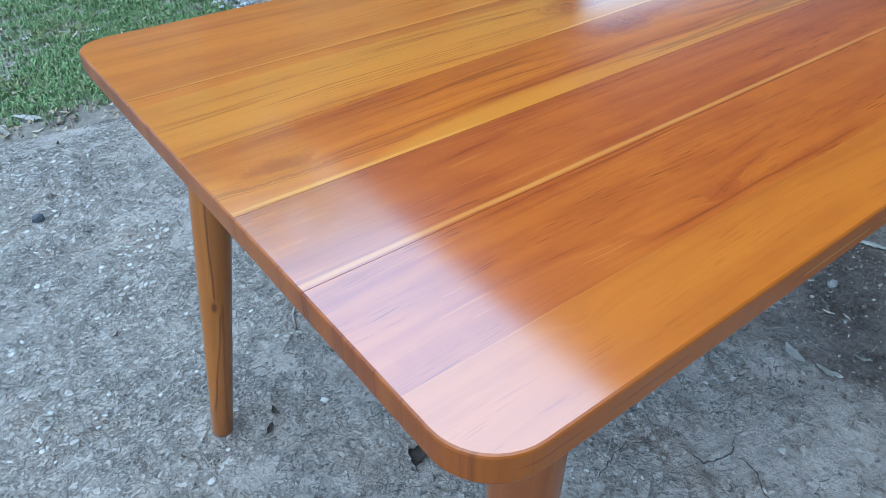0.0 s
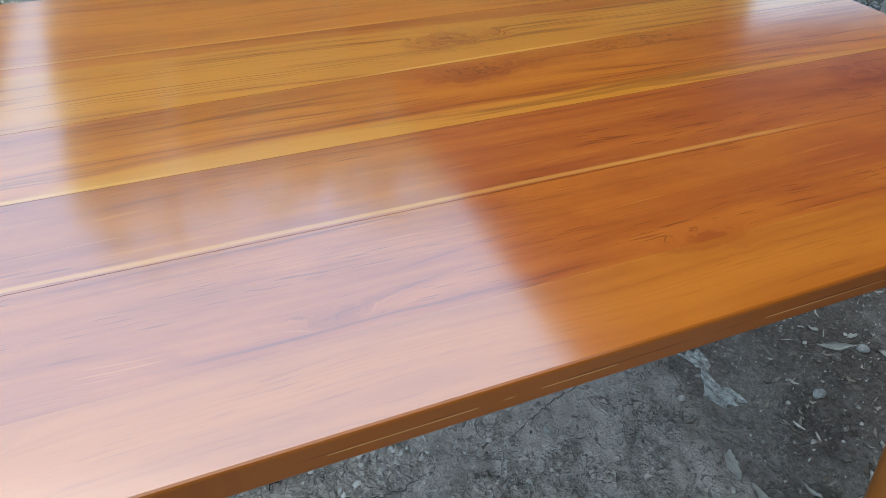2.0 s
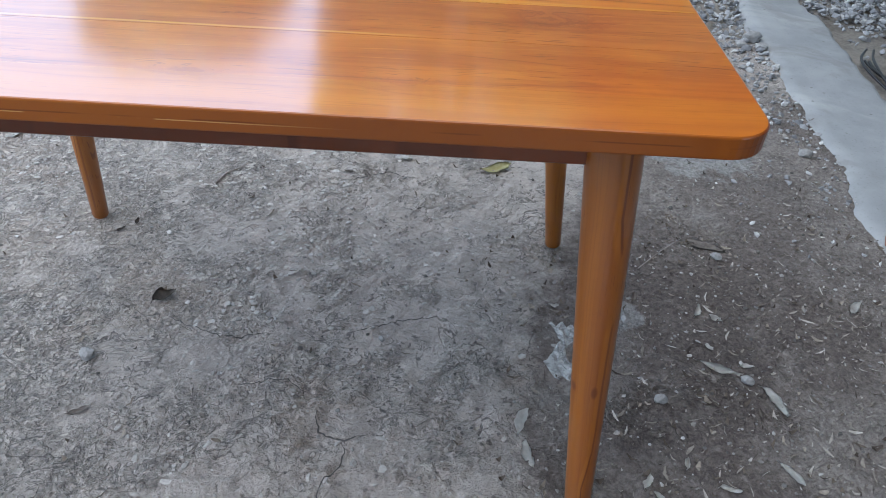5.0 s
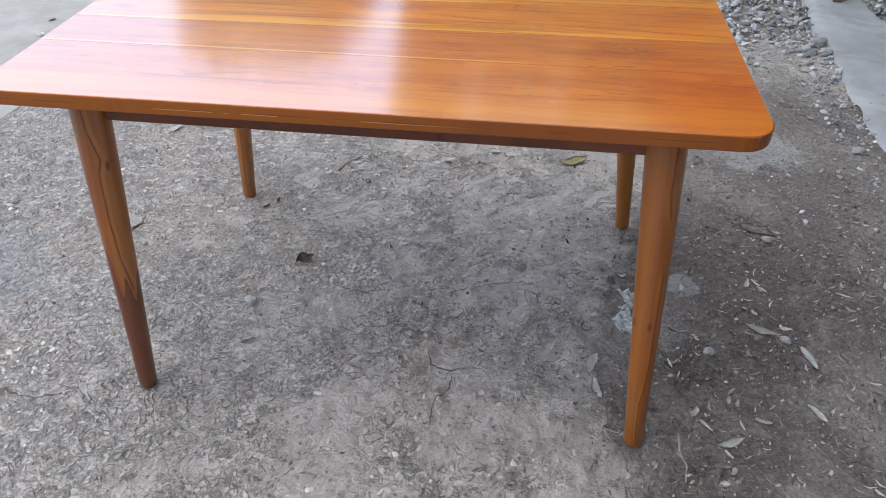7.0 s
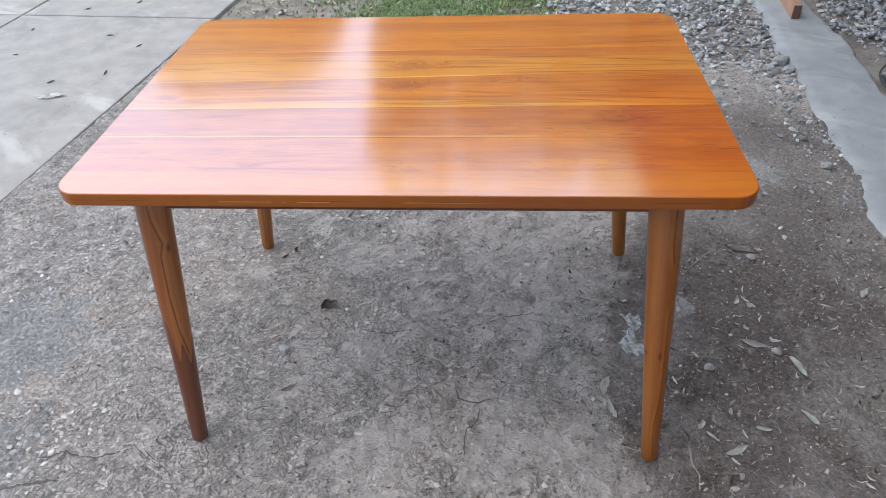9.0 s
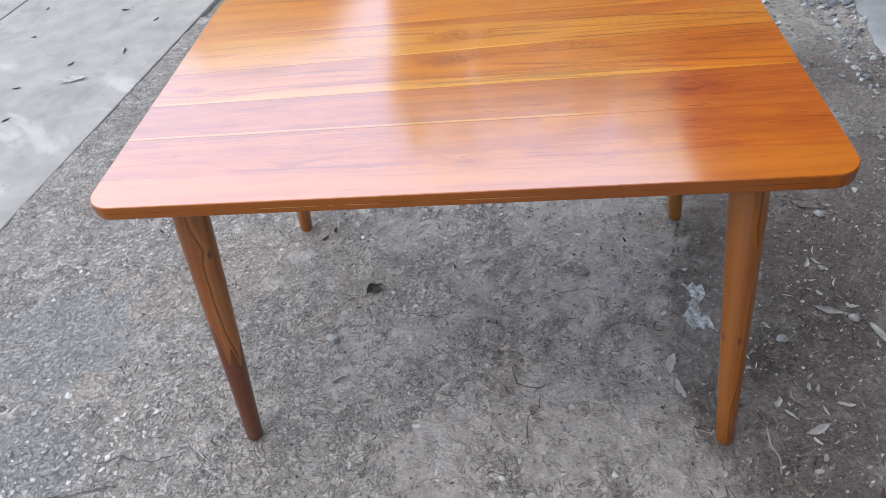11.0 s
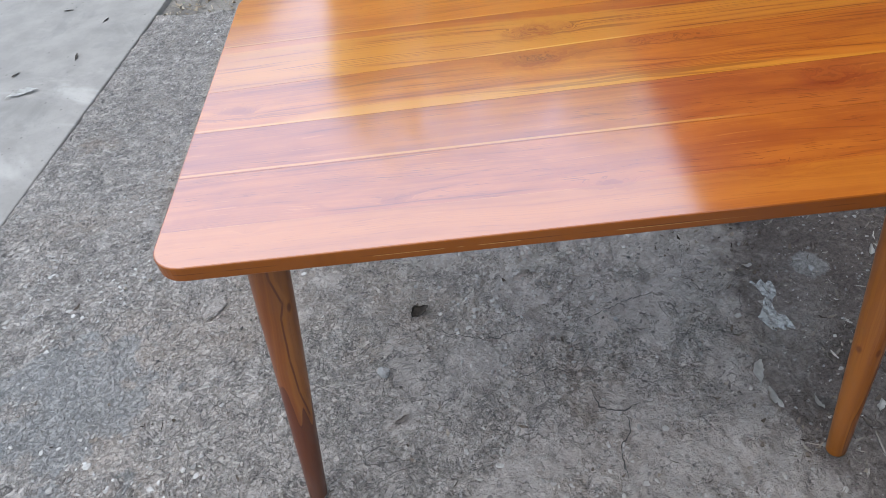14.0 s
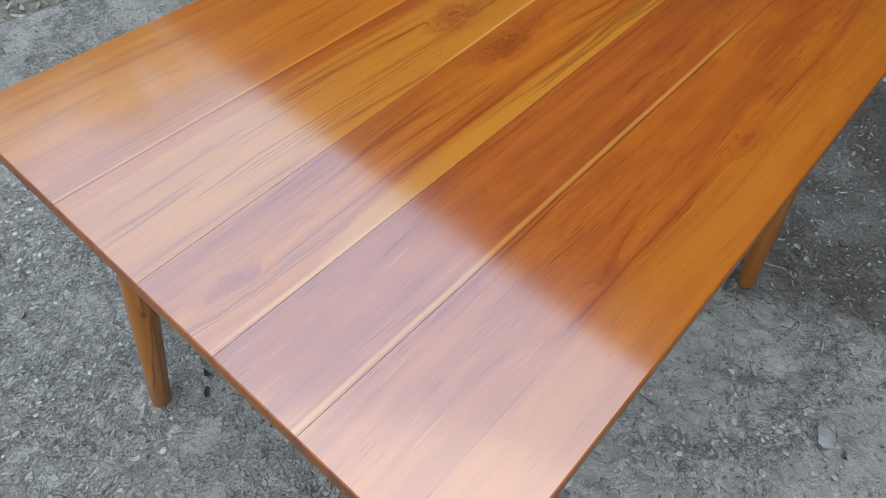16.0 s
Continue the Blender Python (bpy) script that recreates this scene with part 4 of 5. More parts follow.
def left_gravel(u, v, x, y, r):
    edge = np.interp(y, [0.1, 0.25, 0.4, 0.6, 0.8, 1.15, 1.35, 1.6, 2.1, 2.4, 3.0, 7.0], [1.54, 1.44, 1.40, 1.41, 1.46, 1.455, 1.465, 1.49, 1.53, 1.565, 1.60, 2.0])
    dense = np.clip((u - 0.12 + 0.25 * (VN[0](x * 3, y * 3) - 0.5)) * 6, 0, 1) * (v > 1.86 + 0.1 * VN[1](x * 5, y * 5))
    bank = np.clip((x - 0.80 + 0.25 * (VN[2](x * 4, y * 4) - 0.5)) * 5, 0, 1) * np.clip((y - 1.60 + 0.25 * (VN[3](x * 4, y * 4) - 0.5)) * 6, 0, 1)
    bank = bank * np.where(VN[1](x * 5 + 3, y * 5) > 0.62, 0.35, 1.0)
    line = np.clip((x - edge + 0.13 + 0.12 * (VN[1](x * 6, y * 6) - 0.5)) * 9, 0, 0.6) * np.clip((y - 0.25) * 3, 0, 1) * (VN[5](x * 9, y * 9) > 0.32)
    loose = 0.14 * np.clip((x - 0.95) * 3, 0, 1) * np.clip((y - 0.25) * 2.5, 0, 1) * (VN[4](x * 8, y * 8) > 0.42)
    return (r < np.maximum(np.maximum(dense, bank), np.maximum(line, loose))) & (x < edge + 0.01)


def right_gravel(u, v, x, y, r):
    kerb_side = np.interp(y, [0.2, 1.2, 1.5, 1.8, 2.1, 2.4, 3.0, 7.0], [1.76, 1.825, 1.822, 1.858, 1.878, 1.845, 1.92, 2.36])
    lim = np.clip(1.98 - 0.78 * (x - 1.92), 0.9, 2.1) + 0.24 * (VN[1](x * 2.3, y * 2.3) - 0.5) + 0.10 * (VN[3](x * 9, y * 9) - 0.5)
    return (r < np.clip((y - lim) * 9, 0.05 * (y > 0.8), 1)) & (x > kerb_side)


x, y = scatter(rs, 13000, 0.1, 1.5, 0.0, 4.2, left_gravel)
size = (0.006 + 0.012 * rs.rand(len(x)) ** 2.2) * np.where(y < 0.95, 0.5, np.where(y < 1.3, 0.8, 1.0))
z = np.where(y + 0.085 * x > 1.92, -0.016 + 0.028 * rs.rand(len(x)), relief(x, y) + size * 0.35)
tagged(stones("gravel", np.stack([x, y, z], 1), size, GRAVEL, rs), "loose grey crushed gravel beside the kerb", "gravel", kind="stuff")
x, y = scatter(rs, 27000, 1.6, 4.2, 0.6, 4.4, right_gravel)
size = 0.007 + 0.012 * rs.rand(len(x)) ** 1.8
z = -0.018 + 0.034 * rs.rand(len(x)) * np.clip((y - 1.2) * 1.5, 0.2, 1)
tagged(stones("gravel", np.stack([x, y, z], 1), size, GRAVEL, rs), "coarse grey-blue gravel spread under the workshop roof", "gravel", kind="stuff")


def crumbs_keep(u, v, x, y, r):
    soil = np.clip((x - 0.35 * y - 0.40) * 3, 0, 1) * np.clip((1.1 - y) * 2, 0, 1)
    return r < 0.10 + 0.9 * soil + 0.25 * (VN[4](x * 5, y * 5) > 0.7)


x, y = scatter(rs, 16000, -1.6, 1.42, -0.9, 1.88, crumbs_keep)
size = 0.0012 + 0.0036 * rs.rand(len(x)) ** 2.6
tagged(stones("grit", np.stack([x, y, relief(x, y) + size * 0.4], 1), size, CRUMBS, rs), "fine grit and crumbs strewn on the concrete", "grit", kind="stuff")


x, y = scatter(rs, 700, 0.4, 1.34, -0.9, 1.3, lambda u, v, x, y, r: r < np.clip((x - 0.35 * y - 0.48) * 4, 0.0, 0.75) * (0.3 + 0.7 * (VN[3](x * 7, y * 7) > 0.5)))
size = 0.0018 + 0.0045 * rs.rand(len(x)) ** 2.5
tagged(stones("pebbles", np.stack([x, y, relief(x, y) + size * 0.35], 1), size, PEBBLE, rs, 0.6), "small pale pebbles strewn on the soil", "pebbles", kind="stuff")


def slivers(name, x, y, z, length, width, mat, rs, lift=0.004):
    """Curled flakes and shavings: bent strips of two quads."""
    n = len(x)
    a = rs.rand(n) * 6.283
    d, s = np.stack([np.cos(a), np.sin(a)], 1), np.stack([-np.sin(a), np.cos(a)], 1)
    rows = []
    for k, t in enumerate((-0.5, 0.0, 0.5)):
        bend = (rs.rand(n) - 0.5) * 0.5
        p = np.stack([x, y], 1) + d * (t * length)[:, None] + s * (bend * length * (k != 1))[:, None] * 0.5
        up = z + (0.001 + lift * rs.rand(n)) * (k != 1) + 0.001
        wid = width * (0.35 if k != 1 else 1.0)
        rows += [np.column_stack([p + s * wid[:, None] / 2, up]), np.column_stack([p - s * wid[:, None] / 2, up + 0.002 * rs.rand(n)])]
    verts = np.stack(rows, 1).reshape(-1, 3)
    base = (np.arange(n) * 6)[:, None]
    faces = np.concatenate([base + np.array([0, 1, 3, 2]), base + np.array([2, 3, 5, 4])])
    return new(name, mesh_of(name, verts.tolist(), faces.tolist(), mat))


def chips_keep(u, v, x, y, r):
    soil = np.clip((x - 0.35 * y - 0.46) * 4, 0, 1) * np.clip((0.8 - y) * 2, 0, 1)
    return r < soil + 0.02


x, y = scatter(rs, 9500, -1.0, 1.36, -1.0, 1.3, chips_keep)
n = len(x)
tagged(slivers("wood_chips", x, y, relief(x, y), 0.004 + 0.026 * rs.rand(n) ** 2.4, 0.0014 + 0.0056 * rs.rand(n) ** 2.0, CHIPS, rs), "pale wood shavings and leaf scraps trodden into the soil", "litter", kind="stuff")


def flakes_keep(u, v, x, y, r):
    rough = np.clip(1.9 * VN[1](x * 2.1 + 3, y * 2.1) - 0.45, 0.0, 1.0) * np.clip(1.6 * VN[0](x * 7 + 1, y * 7) - 0.2, 0.0, 1.0)
    return r < rough * np.clip((0.42 - x) * 2.2, 0.05, 1)


x, y = scatter(rs, 26000, -1.68, 0.6, -1.1, 1.86, flakes_keep)
size = 0.0024 + 0.0052 * rs.rand(len(x)) ** 2.0
tagged(stones("concrete_flakes", np.stack([x, y, relief(x, y) + size * 0.10], 1), size, FLAKES, rs, 0.34), "small pale flakes scaled off the worn concrete", "flakes", kind="stuff")


def scraps_keep(u, v, x, y, r):
    soil = np.clip((x - 0.35 * y - 0.40) * 4, 0, 1) * np.clip((0.9 - y) * 2, 0, 1)
    drift = np.clip(1.2 - np.hypot((x - 0.50) / 0.16, (y - 0.26) / 0.20), 0, 1) * 1.6
    return r < np.clip(soil * (0.35 + 0.65 * (VN[2](x * 6, y * 6) > 0.45)) + drift, 0.09, 1)


x, y = scatter(rs, 3600, -1.3, 1.36, -1.0, 1.8, scraps_keep)
n = len(x)
tagged(slivers("leaf_scraps", x, y, relief(x, y) + 0.001, 0.006 + 0.018 * rs.rand(n) ** 1.7, 0.004 + 0.008 * rs.rand(n) ** 1.5, SCRAP, rs, 0.008), "crumbled brown leaf scraps drifted on the soil", "litter", kind="stuff")


def grass_keep(u, v, x, y, r):
    green = np.clip((0.22 - u + 0.30 * (VN[0](x * 3, y * 3) - 0.5)) * 5, 0, 1)
    bare = np.clip((u + 1.42 - 0.18 * v + 0.5 * VN[2](x * 2.5, y * 2.5)) * 2.2, 0.03, 1)
    front = np.clip((v - 1.96 - 0.10 * VN[3](x * 6, y * 6)) * 8, 0, 1)
    return r < green * bare * front * (0.35 + 0.65 * (VN[5](x * 11, y * 11) > 0.33))


def grass_patch(x, y, rs):
    n = len(x)
    a, lean = rs.rand(n) * 6.283, rs.rand(n)
    h = 0.012 + 0.026 * rs.rand(n) ** 1.4
    d = np.stack([np.cos(a), np.sin(a)], 1)
    s = np.stack([-np.sin(a), np.cos(a)], 1) * (0.0018 + 0.0026 * rs.rand(n))[:, None]
    p = np.stack([x, y], 1)
    z0 = np.full(n, -0.019)
    mid, tip = p + d * (0.3 * h * lean)[:, None], p + d * (h * lean * 1.2)[:, None]
    rows = [np.column_stack([p + s, z0]), np.column_stack([p - s, z0]), np.column_stack([mid + s, z0 + h * 0.6]), np.column_stack([mid - s, z0 + h * 0.6]), np.column_stack([tip, z0 + h * (1.1 - 0.5 * lean)])]
    verts = np.stack(rows, 1).reshape(-1, 3)
    base = np.arange(n) * 5
    faces = [(b, b + 1, b + 3, b + 2) for b in base] + [(b + 2, b + 3, b + 4) for b in base]
    return new("grass", mesh_of("grass", verts.tolist(), faces, GRASS))


x, y = scatter(rs, 100000, -1.75, 0.45, 1.9, 5.0, grass_keep)
tagged(grass_patch(x, y, rs), "short patchy green grass at the edge of the concrete", "grass", kind="stuff")


def litter_keep(u, v, x, y, r):
    return r < 0.25 + 0.75 * np.clip((-0.9 - u + 0.5 * VN[1](x * 4, y * 4)) * 2, 0, 1) + 0.6 * (v < 2.1)


x, y = scatter(rs, 4200, -1.66, 0.5, 1.88, 4.2, litter_keep)
n = len(x)
tagged(slivers("leaf_litter", x, y, np.full(n, -0.017) + 0.012 * rs.rand(n), 0.010 + 0.050 * rs.rand(n) ** 2.2, 0.005 + 0.018 * rs.rand(n) ** 1.8, LITTER, rs, 0.015), "dry leaf litter along the edge of the grass", "litter", kind="stuff")

# ---- cracks in the concrete ----


def crack(points, width):
    """A narrow, ragged line of dirt that fills a crack."""
    pts = []
    rr = random.Random(len(points) * 31 + int(points[0][0] * 1000))
    for (xa, ya), (xb, yb) in zip(points, points[1:]):
        k = max(2, int(math.hypot(xb - xa, yb - ya) / 0.008))
        for i in range(k):
            t = i / k
            pts.append((xa + (xb - xa) * t + rr.uniform(-0.004, 0.004), ya + (yb - ya) * t + rr.uniform(-0.004, 0.004)))
    verts, faces = [], []
    for i, (px, py) in enumerate(pts):
        qx, qy = pts[min(i + 1, len(pts) - 1)]
        ox, oy = pts[max(i - 1, 0)]
        dx, dy = qx - ox, qy - oy
        ln = math.hypot(dx, dy) or 1
        w = width * 0.7 * rr.uniform(0.2, 1.0) * min(1.0, i / 4, (len(pts) - 1 - i) / 4) / 2 + 0.0002
        for sgn in (1, -1):
            vx, vy = px - dy / ln * w * sgn, py + dx / ln * w * sgn
            verts.append((vx, vy, float(relief(vx, vy)) + 0.0012))
    for i in range(len(pts) - 1):
        faces.append((2 * i, 2 * i + 1, 2 * i + 3, 2 * i + 2))
    ob = new("crack", mesh_of("crack", verts, faces, CRACK))
    ob.parent = floor


for pts, w in (([(0.29, 0.10), (0.22, 0.085), (0.14, 0.05), (0.09, 0.03)], 0.004), ([(0.075, -0.17), (0.085, -0.214), (0.13, -0.235), (0.185, -0.21)], 0.006),
               ([(0.13, -0.235), (0.144, -0.26), (0.125, -0.30), (0.105, -0.325), (0.11, -0.40)], 0.006), ([(-0.70, -0.395), (-0.78, -0.43), (-0.86, -0.415), (-0.95, -0.44)], 0.009),
               ([(-0.84, -0.485), (-0.93, -0.51), (-1.02, -0.53)], 0.010), ([(-0.30, 0.06), (-0.16, 0.00), (-0.05, 0.02)], 0.004), ([(0.02, 0.60), (0.12, 0.66), (0.20, 0.63)], 0.004),
               ([(-0.1, -0.12), (0.0, -0.10), (0.06, -0.13)], 0.004)):
    crack(pts, w)

# ---- loose leaves and scraps ----


def leaf(at, length, width, turn, mat, label, curl=0.3, name="dry_leaf", fold=0.25):
    """A dry leaf with a pointed outline, folded along its rib and curled up at the tip."""
    bm = bmesh.new()
    rows = []
    n = 9
    rr = random.Random(int(at[0] * 7919 + at[1] * 104729))
    for i in range(n + 1):
        t = i / n
        w = width * 0.5 * math.sin(math.pi * min(1.0, t * 0.96 + 0.02)) ** 0.75
        xx = (t - 0.5) * length
        zz = curl * length * (t - 0.4) ** 2 + rr.uniform(0, 0.10) * width
        bend = width * 0.22 * math.sin(3.1 * t + rr.random() * 0.5 + at[0] * 40)
        row = []
        for s in (-1, -0.5, 0, 0.5, 1):
            jag = rr.uniform(-0.12, 0.05) * width if abs(s) == 1 else 0
            lift = fold * abs(s) * w * (1.0 + (0.7 if s > 0 else -0.5) * math.sin(5 * t + at[1] * 60))
            row.append(bm.verts.new((xx + jag * 0.5, s * w + jag * (1 if s > 0 else -1) + bend, zz + lift + rr.uniform(0, 0.10) * width)))
        rows.append(row)
    for a, b in zip(rows, rows[1:]):
        for k in range(4):
            bm.faces.new((a[k], a[k + 1], b[k + 1], b[k]))
    stem = [bm.verts.new((-0.5 * length - 0.12 * length, 0.001, 0.002)), bm.verts.new((-0.5 * length - 0.12 * length, -0.001, 0.002))]
    bm.faces.new((rows[0][1], rows[0][3], stem[0], stem[1]))
    bmesh.ops.solidify(bm, geom=bm.faces[:], thickness=0.0006)
    low = min(v.co.z for v in bm.verts)
    for v in bm.verts:
        v.co.z -= low
    ob = new(name, done(name, bm, mat, True))
    ob.matrix_basis = pose(at[0], at[1], at[2] if len(at) > 2 else float(relief(at[0], at[1])) + 0.001, 0, 0, turn)
    return tagged(ob, label, "leaf", "fallen leaves")


PALE, BROWN = "pale dry leaf lying on the dusty ground", "brown curled dry leaf on the concrete"
leaf((0.462, -0.165), 0.060, 0.024, 70, LEAF_PALE, PALE, 0.2)
leaf((0.470, -0.235), 0.055, 0.022, 105, LEAF_PALE, PALE, 0.3)
leaf((0.875, -0.008), 0.085, 0.015, -32, LEAF_PALE, "long pale dry leaf, rolled along its rib", 0.6, fold=1.2)
leaf((0.962, -0.085), 0.075, 0.026, -65, LEAF_PALE, PALE, 0.25)
leaf((0.938, -0.248), 0.055, 0.018, -60, LEAF_PALE, PALE, 0.3)
leaf((0.930, 0.400), 0.13, 0.035, -18, LEAF_BROWN, "broken strip of brown bark on the soil", 0.1, "bark_strip", 0.15)
leaf((1.236, 0.194), 0.045, 0.024, 40, LEAF_PALE, "crumpled pale leaf scrap on the soil", 0.8)
leaf((0.738, -0.351), 0.060, 0.020, 10, LEAF_PALE, PALE, 0.8, fold=0.6)
for k, (lx, ly) in enumerate(((0.716, -0.178), (0.674, -0.280), (0.693, -0.316), (0.734, -0.418), (0.629, -0.316), (0.819, -0.285), (0.756, -0.236), (0.904, 0.142), (1.018, 0.189), (0.869, 0.054), (0.933, 0.003), (0.869, 0.164), (0.657, -0.326), (0.709, -0.454), (0.553, -0.260), (0.547, 0.156), (0.732, 0.197))):
    leaf((lx, ly), 0.022 + 0.007 * (k % 3), 0.012 + 0.003 * (k % 2), 71 * k, LEAF_PALE if k % 4 else LEAF_BROWN, "curled pale leaf scrap on the soil", 0.7, "leaf_scrap", 0.6)
leaf((0.425, 0.700), 0.090, 0.044, 4, LEAF_YELLOW, "yellowing fallen leaf on the concrete", 0.5)
leaf((-0.310, 0.106), 0.052, 0.032, 40, LEAF_DARK, "dark crumpled dead leaf on the concrete", 0.6, fold=0.5)
leaf((-0.36, -0.2), 0.045, 0.014, 20, LEAF_BROWN, BROWN, 0.5)
leaf((-0.472, 0.371), 0.022, 0.013, 100, LEAF_DARK, "small dark leaf scrap on the concrete", 0.8)
leaf((-0.50, 0.335), 0.024, 0.013, 30, LEAF_DARK, "small dark leaf scrap on the concrete", 0.8)
leaf((0.018, 0.636), 0.028, 0.014, 5, LEAF_DARK, "small dark leaf scrap on the concrete", 0.5)
leaf((0.158, 0.733), 0.055, 0.024, 0, LEAF_PALE, PALE, 0.3)
leaf((-0.978, 0.744), 0.05, 0.03, 30, LEAF_PALE, PALE, 0.4)
leaf((-1.885, 1.455, 0.009), 0.12, 0.042, 20, LEAF_PALE, "pale dry leaf on the smooth concrete drive", 0.15)
for k, (lx, ly) in enumerate(((-2.35, 1.95), (-2.05, 1.15), (-1.75, 1.72), (-2.6, 1.4), (-1.95, 2.2), (-2.2, 0.8), (-2.45, 2.3), (-1.8, 2.9), (-2.1, 3.0), (-1.72, 2.05), (-2.38, 1.62), (-2.62, 1.78), (-2.15, 1.42), (-1.98, 1.62), (-2.5, 1.08), (-1.9, 0.62), (-2.28, 2.62), (-2.0, 2.72))):
    leaf((lx, ly, 0.009), 0.035 + 0.008 * (k % 3), 0.014, 47 * k, LEAF_DARK, "small dark leaf scrap on the smooth concrete drive", 0.4)
for k, (lx, ly) in enumerate(((-1.28, 2.35), (-1.08, 2.55), (-0.95, 2.75), (-1.2, 2.9), (-0.55, 2.62), (0.02, 2.75), (-0.5, 2.06), (-0.66, 2.1), (-0.58, 2.16), (-0.2, 2.6), (-0.4, 3.1), (-0.15, 3.0))):
    leaf((lx, ly, -0.012), 0.075 + 0.02 * (k % 3), 0.036, 63 * k, LEAF_PALE if k % 3 else LEAF_BROWN, "dry fallen leaf at the edge of the grass", 0.3)


def stick(points, radius, mat, label, name="twig"):
    ob = new(name, done(name, tube(points, lambda t: radius * (1 - 0.5 * t), 6), mat, True))
    return tagged(ob, label, "twig")


def on_floor(px, py, up=0.004):
    return (px, py, float(relief(px, py)) + up)


stick([on_floor(-0.333, 0.556), on_floor(-0.319, 0.598), on_floor(-0.303, 0.618), on_floor(-0.278, 0.642)], 0.0032, LEAF_BROWN, "short brown twig on the concrete")
stick([on_floor(0.634, -0.341), on_floor(0.632, -0.385), on_floor(0.640, -0.420), on_floor(0.634, -0.455)], 0.0030, LEAF_BROWN, "thin dry twig on the soil beside the table leg")
stick([on_floor(0.76, 0.30), on_floor(0.83, 0.37), on_floor(0.90, 0.43)], 0.0016, LEAF_BROWN, "thin dry twig on the soil")


def stone(px, py, size, mat, label, flat=0.6):
    r1 = np.random.RandomState(int(abs(px * 1000) + abs(py * 77)))
    bm = bmesh.new()
    bmesh.ops.create_icosphere(bm, subdivisions=2, radius=1.0)
    for v in bm.verts:
        v.co = v.co * (1 + 0.35 * noise.noise(v.co * 1.4 + Vector((px * 9, py * 9, 0))))
        v.co = Vector((v.co.x * size, v.co.y * size * 0.75, v.co.z * size * flat))
    low = min(v.co.z for v in bm.verts)
    for v in bm.verts:
        v.co.z -= low * 0.75
    ob = new("stone", done("stone", bm, mat))
    ob.matrix_basis = pose(px, py, float(relief(px, py)), 0, 0, float(r1.rand() * 360))
    return tagged(ob, label, "stone", "loose stones")


ROCK = speckled("rock", (0.22, 0.218, 0.215), (0.38, 0.375, 0.37), 40.0, 0.85, 0.5, 4.0, 0.4)
CRUMB_STONE = speckled("dark_stone", (0.045, 0.05, 0.065), (0.10, 0.105, 0.12), 40.0, 0.8)
stone(0.96, 0.353, 0.014, ROCK, "small pale stone on the soil")
stone(0.735, -0.096, 0.013, ROCK, "small pale round stone on the soil", 0.8)
stone(0.922, -0.035, 0.014, ROCK, "small pale stone beside a rolled leaf")
stone(0.70, 0.12, 0.011, ROCK, "small pale stone on the soil")
stone(1.42, 1.72, 0.024, ROCK, "grey stone at the foot of the kerb")
stone(1.371, 0.879, 0.022, ROCK, "grey stone among the gravel")
stone(1.479, 1.775, 0.042, ROCK, "large pale stone against the kerb")
stone(1.492, 1.69, 0.028, ROCK, "large pale stone against the kerb")
stone(-0.875, 0.20, 0.042, CONCRETE, "flat flake broken from the concrete", 0.15)
stone(-0.692, 1.395, 0.016, CRUMB_STONE, "small dark bluish stone on the concrete", 0.8)
stone(0.278, -0.671, 0.026, ROCK, "flat chip of grey stone on the concrete", 0.35)
stone(-0.405, -0.067, 0.018, ROCK, "grey stone lying on the concrete", 0.5)
stone(0.175, 0.02, 0.008, ROCK, "small white stone chip on the concrete")
stone(1.963, 1.575, 0.026, ROCK, "grey stone beside the black cable")
stone(2.109, 1.638, 0.030, ROCK, "grey stone among the gravel")


def plastic_scrap():
    """A crumpled strip of clear film stuck to the ground."""
    bm = bmesh.new()
    grid = []
    for i in range(19):
        t = i / 18
        cx, cy = 0.553 + 0.012 * math.sin(t * 7), 0.095 - 0.150 * t
        w = 0.017 + 0.008 * math.sin(t * 9 + 1) + (0.009 if t > 0.75 else 0)
        row = []
        for j in range(7):
            s = j / 6 - 0.5
            px, py = cx + 2 * w * s, cy + 0.008 * math.sin(j * 2.1 + i)
            row.append(bm.verts.new((px, py, float(relief(px, py)) + 0.002 + 0.010 * abs(noise.noise(Vector((px * 60, py * 60, 1)))))))
        grid.append(row)
    for a, b in zip(grid, grid[1:]):
        for k in range(6):
            bm.faces.new((a[k], a[k + 1], b[k + 1], b[k]))
    bmesh.ops.solidify(bm, geom=bm.faces[:], thickness=0.0004)
    return tagged(new("plastic_scrap", done("plastic_scrap", bm, FILM)), "crumpled strip of clear plastic film on the floor", "litter")


plastic_scrap()

# ---- beside the kerb ----
brick = new("brick_piece", done("brick_piece", block(0.070, 0.042, 0.030, 0.005, 2), BRICK))
brick.matrix_basis = pose(1.447, 0.438, 0.006, 0, 0, -25)
tagged(brick, "broken piece of red brick on the kerb", "brick")

beam = thing("timber_beam", (1.690, 2.302, 0.010), "sawn reddish timber beam lying along the kerb", "timber", turn=-4.8)
part("shaft", block(0.039, 2.4, 0.070, 0.002, 1, (0.0195, 1.202, 0)), MERANTI, beam)
part("end_grain", block(0.038, 0.004, 0.069, 0.0005, 1, (0.0195, -0.0012, 0.0005)), MERANTI_END, beam, "dark sawn end")


